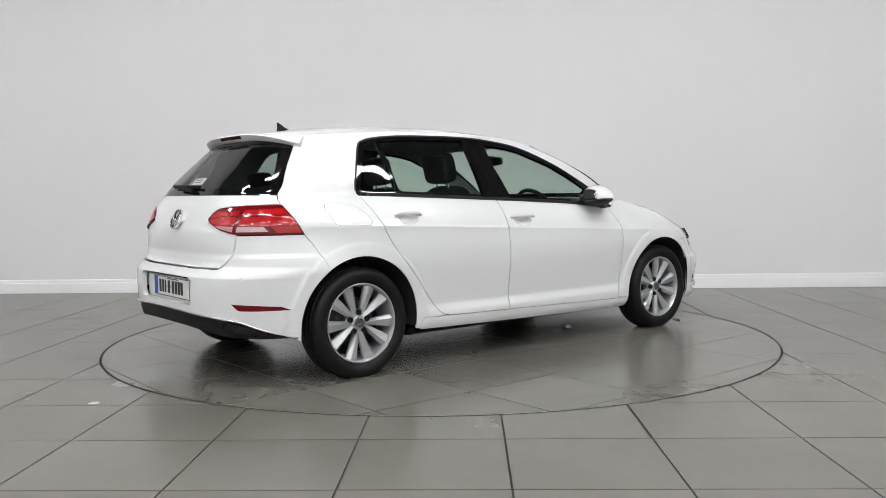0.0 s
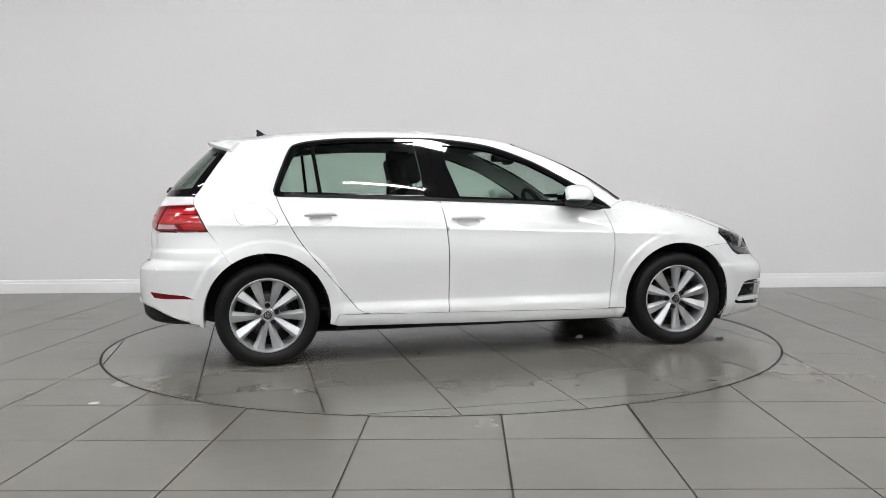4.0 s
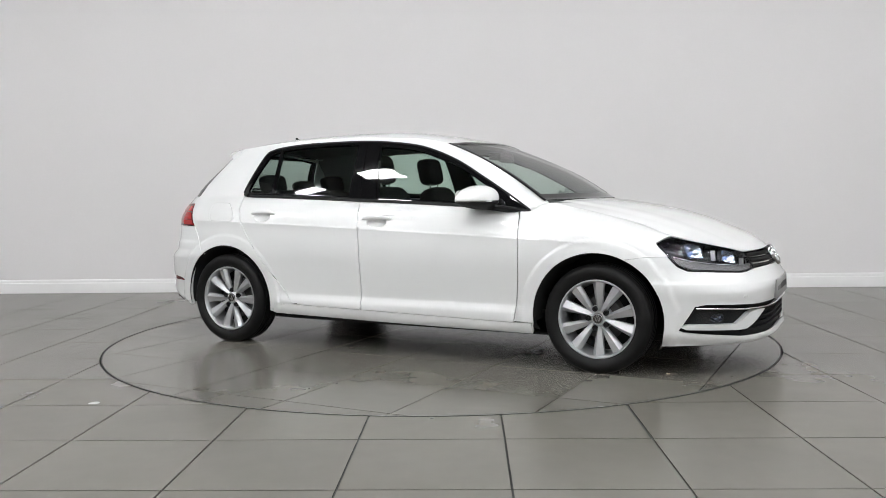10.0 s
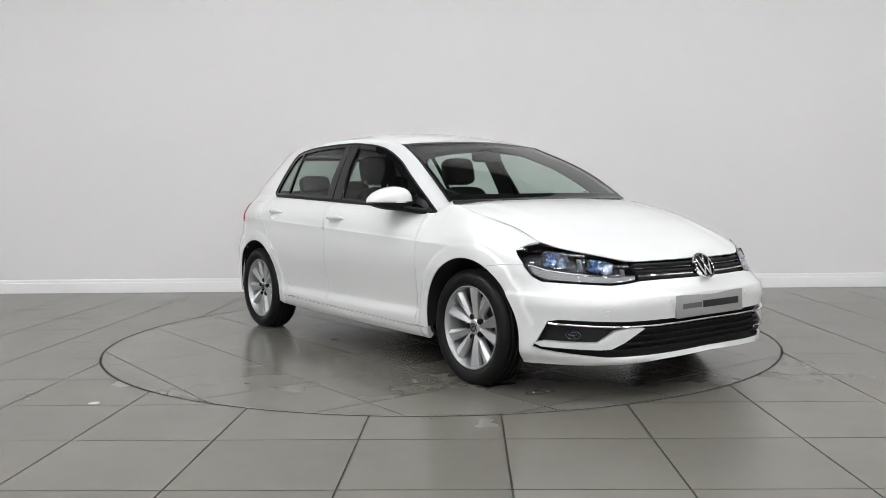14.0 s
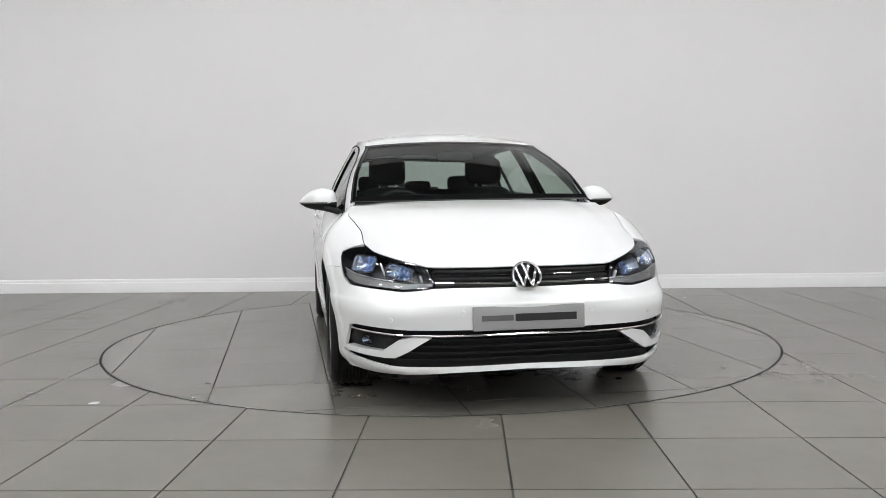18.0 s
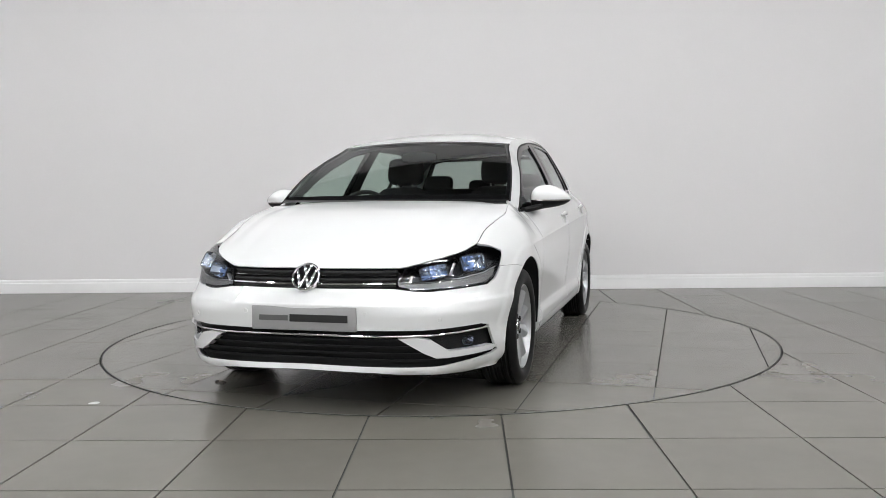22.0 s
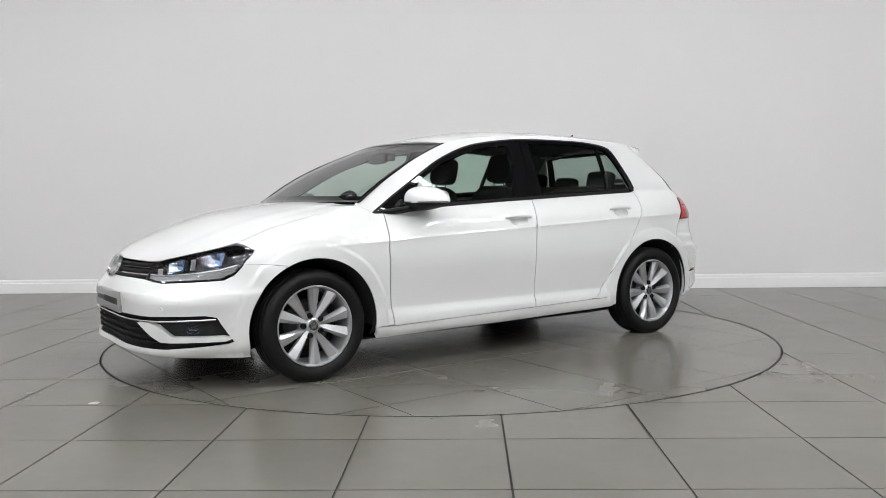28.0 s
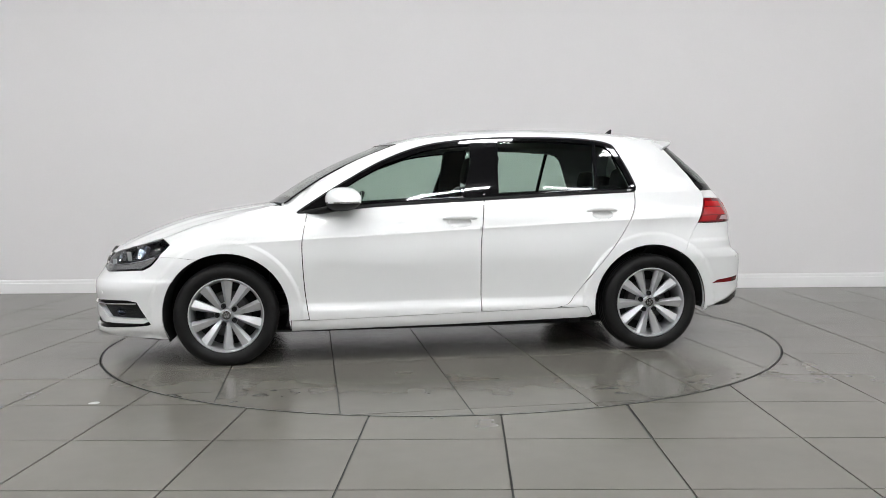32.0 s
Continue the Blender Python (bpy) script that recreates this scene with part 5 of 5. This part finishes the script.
def handles():
    for (x, z), doors in zip(HANDLES, (fdoors, rdoors)):
        for sg, door in zip((1, -1), doors):
            f = outline if sg > 0 else (lambda s, z_: outline(s, z_) * (1, -1, 1))
            s0 = by_x(x, z)

            def bowl(s, z_, f=f, s0=s0, z0=z):
                p = f(s, z_)
                r = np.clip(((s - s0) / 0.072) ** 2 + ((z_ - z0 + 0.013) / 0.031) ** 2, 0, 1)
                p[..., 1] = p[..., 1] - np.sign(p[..., 1]) * 0.030 * (1 - r) ** 0.7
                return p
            skin("handle_cup", bowl, cup_rim(x, z), PAINT, door, cell=0.009, depth=0, flipped=sg < 0)
            # pull bar
            n = 15
            us = np.linspace(-1, 1, n)
            p, nn = line_on([(s0 + 0.105 * u, z + 0.012 - 0.004 * u * u) for u in us])
            p, nn = p * (1, sg, 1), nn * (1, sg, 1)
            bm = bmesh.new()
            rows = []
            for u, c, m in zip(us, p, nn):
                m = Vector(m)
                w = 0.0150 * (1 - abs(u) ** 4 * 0.70)
                out = 0.006 + 0.020 * (1 - abs(u) ** 3)
                tk = 0.010
                rows.append([bm.verts.new(Vector(c) + m * (out + dn) + Vector((0, 0, dz))) for dn, dz in ((-tk, -w * 0.8), (-tk, w * 0.8), (-tk * 0.2, w), (tk * 0.25, w * 0.55), (tk * 0.6, -w * 0.25), (tk * 0.45, -w * 0.8), (0, -w))])
            for r0, r1 in zip(rows, rows[1:]):
                for j in range(7):
                    bm.faces.new((r0[j], r0[(j + 1) % 7], r1[(j + 1) % 7], r1[j]))
            bm.faces.new(rows[0])
            bm.faces.new(rows[-1][::-1])
            part("door_handle", bm, PAINT, door, "white pull handle", angle=0.9)


HOUSING = material("lamp_housing", (0.035, 0.036, 0.040), 0.25, 0.4)
material_grey = material("grey_lamp_strip", (0.26, 0.255, 0.25), 0.25, 0.5)
PALE_GREY = material("pale_grey_plastic", (0.55, 0.56, 0.57), 0.3, coat=0.5)
PINK = material("pale_red_lens", (0.55, 0.22, 0.22), 0.15, coat=1.0)
PRIVACY = glass("rear_tinted_glass", (0.50, 0.56, 0.53))
MIRROR = material("mirror", (0.85, 0.86, 0.87), 0.02, 1.0)

front_end()
p_, n_ = line_on([(0.0, 0.622)], 0.012)
badge(car, p_[0], n_[0], 0.070)
headlamps()
plates()
rear_end()
spoiler()
mirrors()
handles()


# ---------------------------------------------------------------- cabin
def rounded(name, mat, parent, w, d, h, m, e=0.35, label="", taper=0.0, nu=20, nv=12):
    """A cushion-like block, w across (y), d deep (x), h high (z)."""
    bm = bmesh.new()
    rows = []
    sp = lambda c: math.copysign(abs(c) ** e, c)
    for i in range(nv + 1):
        b = -math.pi / 2 + math.pi * i / nv
        ring = []
        for j in range(nu):
            a = 2 * math.pi * j / nu
            z = sp(math.sin(b))
            k = abs(math.cos(b)) ** e * (1 - taper * (z + 1) / 2)
            ring.append(bm.verts.new((d / 2 * sp(math.cos(a)) * abs(math.cos(b)) ** e, w / 2 * sp(math.sin(a)) * k, h / 2 * z)))
        rows.append(ring)
    for r0, r1 in zip(rows, rows[1:]):
        for j in range(nu):
            bm.faces.new((r0[j], r0[(j + 1) % nu], r1[(j + 1) % nu], r1[j]))
    bmesh.ops.remove_doubles(bm, verts=bm.verts, dist=1e-5)
    bmesh.ops.transform(bm, verts=bm.verts, matrix=m)
    return part(name, bm, mat, parent, label, angle=1.0)


def posts(parent, x, y, z0, z1, gap=0.06):
    for dy in (-gap, gap):
        bm = bmesh.new()
        bmesh.ops.create_cone(bm, cap_ends=True, segments=10, radius1=0.006, radius2=0.006, depth=z1 - z0)
        bmesh.ops.transform(bm, verts=bm.verts, matrix=Matrix.Translation((x, y + dy, (z0 + z1) / 2)))
        part("headrest_post", bm, CHROME, parent, "steel headrest post")


def cabin():
    for y in (0.36, -0.36):
        seat = new("front_seat")
        seat.parent = car
        seat["label"] = "dark cloth front seat with headrest"
        rounded("seat_cushion", SEATCLOTH, seat, 0.50, 0.52, 0.16, pose(0.10, y, 0.46, 0, -8, 0))
        rounded("seat_back", SEATCLOTH, seat, 0.50, 0.15, 0.66, pose(-0.215, y, 0.74, 0, -20, 0), e=0.4, taper=0.16)
        rounded("headrest", SEATCLOTH, seat, 0.27, 0.10, 0.20, pose(-0.365, y, 1.175, 0, -12, 0), e=0.45)
        posts(seat, -0.335, y, 1.0, 1.12)
    bench = new("rear_seat")
    bench.parent = car
    bench["label"] = "dark cloth rear bench with three headrests"
    rounded("bench_cushion", SEATCLOTH, bench, 1.26, 0.50, 0.16, pose(-0.80, 0, 0.48, 0, -6, 0), e=0.3)
    rounded("bench_back", SEATCLOTH, bench, 1.26, 0.14, 0.62, pose(-1.16, 0, 0.75, 0, -22, 0), e=0.3, taper=0.05)
    for y, w, zz in ((0.38, 0.25, 1.095), (0.0, 0.22, 1.055), (-0.38, 0.25, 1.095)):
        rounded("headrest", SEATCLOTH, bench, w, 0.09, 0.13, pose(-1.285, y, zz, 0, -14, 0), e=0.45)
        posts(bench, -1.27, y, 0.97, 1.06, gap=0.05)
    # dashboard
    bm = bmesh.new()
    prof = [(1.06, 0.40), (0.66, 0.45), (0.64, 0.78), (0.69, 0.91), (0.78, 0.950), (0.90, 0.945), (1.04, 0.915), (1.07, 0.88)]
    rows = []
    for y in np.linspace(-0.72, 0.72, 25):
        a = 1 - (y / 0.72) ** 2
        hump = 0.022 * math.exp(-((y + 0.37) / 0.19) ** 2)
        rows.append([bm.verts.new((x + 0.04 * a * (x > 0.8), y, z + (hump if 0.68 < x < 0.9 and z > 0.8 else 0))) for x, z in prof])
    for r0, r1 in zip(rows, rows[1:]):
        for j in range(len(prof)):
            bm.faces.new((r0[j], r0[(j + 1) % len(prof)], r1[(j + 1) % len(prof)], r1[j]))
    part("dashboard", bm, CABIN, car, "dark soft-touch dashboard")
    # steering wheel, right-hand drive
    sw = new("steering_wheel")
    sw.parent = car
    sw.matrix_local = pose(0.52, -0.37, 0.86, 0, 64, 0)
    sw["label"] = "black three-spoke steering wheel"
    prof = [(0.185 + 0.014 * math.cos(a), 0.016 * math.sin(a)) for a in np.linspace(0, 2 * math.pi, 13)]
    part("wheel_rim", lathe(prof, 40, "z"), CABIN, sw)
    bm = bmesh.new()
    box(bm, -0.06, 0.06, -0.07, 0.07, -0.03, 0.0, 0.015)
    part("airbag_cover", bm, CABIN, sw)
    for a in (90, 270, 0):
        bm = bmesh.new()
        box(bm, 0.05, 0.18, -0.018, 0.018, -0.016, -0.004, 0.004, Matrix.Rotation(radians(a), 4, "Z"))
        part("spoke", bm, CABIN, sw)
    # interior mirror and sensor pod
    rounded("interior_mirror", CABIN, car, 0.24, 0.035, 0.065, pose(0.42, 0, 1.245, 0, -10, 0), e=0.5, label="black interior mirror")
    bm = bmesh.new()
    box(bm, 0.30, 0.43, -0.035, 0.035, 1.235, 1.285, 0.01)
    part("sensor_pod", bm, CABIN, car)
    # lining below the waist and dark floor
    low = X((0.86, 0.30), (-0.92, 0.30)) + X((-1.02, 0.60), (-1.20, 0.70), (-1.45, 0.68), (-1.60, 0.60), (-1.72, 0.62)) + X((-1.70, 0.985), (-1.20, 0.985), (-0.2, 0.950), (0.80, 0.890), (0.93, 0.885), (0.86, 0.60))
    skin("door_lining", outline, low, CABIN, car, mirror=True, lift=-0.055, depth=0, cell=0.08)
    # inner faces of the wings, behind all panel gaps
    for poly in (X((0.97, 0.20), (0.93, 0.40), (0.98, 0.62), (1.10, 0.72), (1.32, 0.76), (1.50, 0.70), (1.62, 0.70), (1.50, 0.80), (1.2, 0.87), (0.95, 0.88), (0.83, 0.80), (0.83, 0.25)),
                 X((-0.88, 0.22), (-0.92, 0.40), (-1.02, 0.62), (-1.20, 0.73), (-1.40, 0.73), (-1.56, 0.66), (-1.60, 0.74), (-1.60, 1.0), (-1.2, 0.98), (-0.70, 0.96), (-0.70, 0.25))):
        skin("wing_lining", outline, poly, LINER, car, mirror=True, lift=-0.03, depth=0, cell=0.08)
    skin("sill_lining", outline, X((0.9, 0.21), (0.9, 0.32), (-0.9, 0.34), (-0.9, 0.235)), LINER, car, mirror=True, lift=-0.02, depth=0, cell=0.08)
    pan = lambda u, t: np.stack([-1.70 + 2.75 * u, 0.74 * t, 0.32 + 0.34 * smooth(0.24, 0.12, u) + 0.0 * t], -1)
    sheet("floor_pan", pan, CABIN, 24, 5)
    shelf = lambda u, t: np.stack([-1.80 + 0.50 * u, 0.66 * t, 0.94 + 0.0 * u * t], -1)
    sheet("parcel_shelf", shelf, CABIN, 4, 5)
    # roof lining and inner pillars
    lining = lambda v, t: roof(v, t) - np.array((0, 0, 0.035))
    sheet("roof_lining", lining, HEADLINER, 20, 13, u0=0.03, u1=0.98, t0=-0.97, t1=0.97, depth=0)
    inner = lambda s, z: outline(s, z)
    skin("pillar_lining", inner, X((-0.34, 0.96), (-0.37, 1.36), (-0.21, 1.35), (-0.16, 0.96)), CABIN, car, mirror=True, lift=-0.03, depth=0)
    top = [(x, float(roof_z(x)) - 0.004) for x in np.linspace(0.93, -1.50, 60)]
    lowl = [(-1.55, 1.20), (-1.62, 1.0), (-1.22, 1.0)] + [(x, z - 0.018) for x, z in DLO_TOP[2:-6]]
    lowl = [(x + (0.03 if x < -1.0 and z < 1.3 else 0) - (0.012 if x > 0.2 else 0), z) for x, z in lowl]
    skin("rail_lining", inner, X(*top) + X(*lowl), RAIL, car, mirror=True, lift=-0.022, depth=0)
    # rear inner frame round the tailgate glass
    skin("gate_lining", outline, both_r(R((0, 0.65), (0.55, 0.65), (0.60, 0.80), (0.68, 0.96), (0.66, 1.03), (0, 1.04))), CABIN, car, lift=-0.03, depth=0, cell=0.08)
    # running gear that hangs below the floor
    bm = bmesh.new()
    bmesh.ops.create_cone(bm, cap_ends=True, segments=16, radius1=0.032, radius2=0.032, depth=1.2)
    bmesh.ops.transform(bm, verts=bm.verts, matrix=Matrix.Translation((-1.317, 0, 0.235)) @ Matrix.Rotation(math.pi / 2, 4, "X"))
    part("rear_axle", bm, LINER, car)
    bm = bmesh.new()
    box(bm, -1.90, -1.66, -0.40, 0.10, 0.25, 0.33, 0.035)
    part("silencer", bm, LINER, car, "dark exhaust silencer")
    for sg in (1, -1):
        bm = bmesh.new()
        box(bm, -0.42, 0.02, sg * 0.58, sg * 0.735, 0.178, 0.216, 0.008)
        part("floor_shield", bm, LINER, car)
        bm = bmesh.new()
        box(bm, -0.90, -0.83, sg * 0.60, sg * 0.70, 0.165, 0.22, 0.01)
        part("jacking_bracket", bm, LINER, car)
    # engine bay and boot closed off behind the lamps
    bm = bmesh.new()
    box(bm, 1.0, 1.85, -0.55, 0.55, 0.25, 0.60)
    part("engine_bay", bm, LINER, car)


RAIL = material("grey_pillar_trim", (0.27, 0.275, 0.275), 0.8)
cabin()


# ---------------------------------------------------------------- floor, turntable and tiles
def tile_faces(x0, x1, y0, y1, keep_inside, r):
    """Triangles of a rectangle's part inside or outside the circle of radius r."""
    sq = np.array([(x0, y0), (x1, y0), (x1, y1), (x0, y1)])
    ang = np.arange(0, 2 * math.pi, math.radians(0.9))
    ring = np.stack([np.cos(ang), np.sin(ang)], 1) * r
    far = np.hypot(*sq.T)
    nearest = np.hypot(np.clip(0, x0, x1), np.clip(0, y0, y1))
    if (far < r).all():
        return (sq, [(0, 1, 2, 3)]) if keep_inside else None
    if nearest > r:
        return None if keep_inside else (sq, [(0, 1, 2, 3)])
    pick = (ring[:, 0] > x0 - 0.1) & (ring[:, 0] < x1 + 0.1) & (ring[:, 1] > y0 - 0.1) & (ring[:, 1] < y1 + 0.1)
    idx = np.nonzero(pick)[0]
    pts = [Vector(p) for p in sq] + [Vector(ring[i]) for i in idx]
    edges = [(0, 1), (1, 2), (2, 3), (3, 0)]
    where = {i: 4 + n for n, i in enumerate(idx)}
    edges += [(where[i], where[(i + 1) % len(ring)]) for i in idx if (i + 1) % len(ring) in where]
    v, _, tri, _, _, _ = delaunay_2d_cdt(pts, edges, [], 0, 1e-7)
    v = np.array([tuple(p) for p in v])
    tri = np.array([t for t in tri if len(t) == 3])
    c = v[tri].mean(1)
    ok = inside(c, sq) & ((np.hypot(*c.T) < r) == keep_inside)
    return (v, [tuple(t) for t in tri[ok]]) if ok.any() else None


def tile_mesh(v, faces, thick):
    used = sorted({i for q in faces for i in q})
    again = {i: n for n, i in enumerate(used)}
    v, faces = v[used], [tuple(again[i] for i in q) for q in faces]
    a = rim_edges(faces) if len(faces[0]) == 3 else [(0, 1), (1, 2), (2, 3), (3, 0)]
    n = len(v)
    verts = [(x, y, 0.0) for x, y in v] + [(x, y, -thick) for x, y in v]
    return verts, list(faces) + [(i + n, j + n, j, i) for i, j in a]


def lay_tiles(parent, name, mat, xs, ys, joint, keep_inside, r, limit, middle, turn=0.0, wide=-9):
    cells = []
    for i in range(len(xs) - 1):
        for j in range(len(ys) - 1):
            got = tile_faces(xs[i] + (0.0065 if i == wide else joint), xs[i + 1] - (0.0065 if i + 1 == wide else joint), ys[j] + joint, ys[j + 1] - joint, keep_inside, r)
            if got:
                cx, cy = (xs[i] + xs[i + 1]) / 2, (ys[j] + ys[j + 1]) / 2
                cells.append((math.hypot(cx - middle[0], cy - middle[1]), cx, cy, *got))
    cells.sort(key=lambda c: c[0])
    plain = None
    for d, cx, cy, v, f in cells[:limit]:
        if len(f[0]) == 4:
            if plain is None:
                vv, ff = tile_mesh(v - (cx, cy), f, 0.008)
                plain = bpy.data.meshes.new(name)
                plain.from_pydata(vv, [], ff)
                plain.materials.append(mat)
            ob = new(name, plain)
        else:
            vv, ff = tile_mesh(v - (cx, cy), f, 0.008)
            ob = mesh_part(name, vv, ff, mat, None, flat=True)
        ob.parent = parent
        ob.matrix_local = pose(0, 0, 0, 0, 0, turn) @ pose(cx, cy, 0.0)
    rest_v, rest_f = [], []
    for d, cx, cy, v, f in cells[limit:]:
        vv, ff = tile_mesh(v, f, 0.008)
        k = len(rest_v)
        rest_v += vv
        rest_f += [tuple(i + k for i in q) for q in ff]
    if rest_f:
        ob = mesh_part("far_tiles", rest_v, rest_f, mat, parent, "grey porcelain floor tiles", flat=True)
        ob["kind"] = "stuff"


# bed under the tiles, open in the middle for the turntable
sq = np.array([(X0, Y0), (X1, Y0), (X1, 3.1), (X0, 3.1)])
ang = np.linspace(0, 2 * math.pi, 181)[:-1]
hole = np.stack([np.cos(ang), np.sin(ang)], 1) * (RING + 0.004)
v2, t2 = fill(sq, [hole], 1.5)
low = rim_edges(t2)
vv = [(x, y, -0.0065) for x, y in v2] + [(x, y, -0.1) for x, y in v2]
ff = [tuple(t) for t in t2] + [(i + len(v2), j + len(v2), j, i) for i, j in low]
floor = tagged(mesh_part("floor", vv, ff, GROUT, flat=True), "grey porcelain tiled showroom floor with dark joints", "", "", "structure")
bm = lathe([(RING + 0.0025, 0.001), (RING + 0.0025, -0.06), (RING + 0.008, -0.06), (RING + 0.008, 0.001)], 180, "z")
part("edge_ring", bm, STEEL, floor, "thin dark steel edge round the turntable")
GX, GY = -1.6616 + 0.2012, 2.8392 - 6.0778
xs = [GX + 0.6006 * i for i in range(-10, 16) if X0 - 0.6 < GX + 0.6006 * i < X1 + 0.6]
ys = [GY + 0.60115 * j for j in range(-11, 12) if Y0 - 0.6 < GY + 0.60115 * j]
ys = [y for y in ys if y < 3.4]
lay_tiles(floor, "tile", TILE, xs, ys, 0.0040, False, RING + 0.0085, 300, (0, -0.6), wide=int(np.argmin(np.abs(np.array(xs) - (GX + 4 * 0.6006)))))

turntable = tagged(new("turntable"), "round revolving car turntable tiled in grey porcelain", "turntable")
bm = lathe([(0, -0.0065), (RING - 0.008, -0.0065), (RING - 0.008, -0.06), (0, -0.06)], 180, "z")
part("deck", bm, GROUT, turntable)
bm = lathe([(RING - 0.0078, -0.06), (RING - 0.0078, 0.001), (RING - 0.0025, 0.001), (RING - 0.0025, -0.06)], 180, "z")
part("rim", bm, STEEL, turntable, "thin steel rim of the turntable")
lay_tiles(turntable, "turntable_tile", DISC_TILE, [0.19 + 0.601 * i for i in range(-5, 6)], [0.33 + 0.604 * j for j in range(-5, 5)], 0.0033, True, RING - 0.008, 300, (0, 0), turn=0.6)


# ---------------------------------------------------------------- litter on the floor
LEAF = material("dry_leaf", (0.035, 0.028, 0.022), 0.7, grain=0.3, scale=60)
FOIL = material("crumpled_foil", (0.55, 0.55, 0.55), 0.3, 0.8, grain=0.2, scale=80)
STONE = material("pale_stone", (0.42, 0.34, 0.26), 0.8, grain=0.2, scale=90)
litter = []


def scrap(name, label, category, mat, x, y, size, turn, seed, thin=0.25):
    """A small crumpled scrap with an uneven outline."""
    rnd = random.Random(seed)
    bm = bmesh.new()
    n = 11
    ring = [(size * rnd.uniform(0.55, 1.0) * math.cos(2 * math.pi * i / n), 0.6 * size * rnd.uniform(0.5, 1.0) * math.sin(2 * math.pi * i / n)) for i in range(n)]
    low = [bm.verts.new((px, py, 0.0)) for px, py in ring]
    top = [bm.verts.new((px * 0.8, py * 0.8, size * thin * rnd.uniform(0.3, 1.0))) for px, py in ring]
    hub = bm.verts.new((0, 0, size * thin * 0.5))
    bm.faces.new(low[::-1])
    for i in range(n):
        j = (i + 1) % n
        bm.faces.new((low[i], low[j], top[j], top[i]))
        bm.faces.new((top[i], top[j], hub))
    litter.append((tagged(part(name, bm, mat, angle=0.3), label, category), pose(x, y, 0.0005, 0, 0, turn)))


scrap("leaf", "small dry dark leaf lying on the turntable", "leaf", LEAF, 1.795, -0.705, 0.042, 20, 1)
scrap("leaf", "small dry dark leaf lying on the turntable", "leaf", LEAF, -0.297, -0.709, 0.03, 60, 2)
scrap("leaf", "small dry dark leaf lying on the turntable", "leaf", LEAF, 1.777, -0.739, 0.035, 10, 3)
scrap("foil_scrap", "crumpled scrap of silver foil beside the tyre", "litter", FOIL, 0.895, -0.40, 0.045, 30, 4, 0.4)
scrap("leaf", "small dry dark leaf beside the foil scrap", "leaf", LEAF, 0.835, -0.43, 0.035, -20, 5)
scrap("pebble", "small pale pebble lying on the turntable", "pebble", STONE, 1.775, -0.725, 0.016, 0, 6, 0.7)
floor_stud = lathe([(0, 0.003), (0.008, 0.003), (0.010, 0.001), (0.011, 0)], 24, "z")
stud = tagged(part("floor_stud", floor_stud, DARKSTEEL), "small grey round stud set beside the turntable", "floor stud")
stud.location = (0.03, -2.305, 0.0)


# ---------------------------------------------------------------- what moves
def heading(t):
    d = t - 16
    return -65.248 - 6.585 * d + 0.001407 * d * d


def motions():
    rows = [(i * 0.5, heading(i * 0.5)) for i in range(65)]
    walk(turntable, [(t, pose(0, 0, 0, 0, 0, a)) for t, a in rows])
    walk(car, [(t, pose(0, 0, 0, 0, 0, a) @ pose(0.0905, 0.017, 0)) for t, a in rows])
    for ob, place in litter:
        walk(ob, [(t, pose(0, 0, 0, 0, 0, a) @ place) for t, a in rows])


motions()
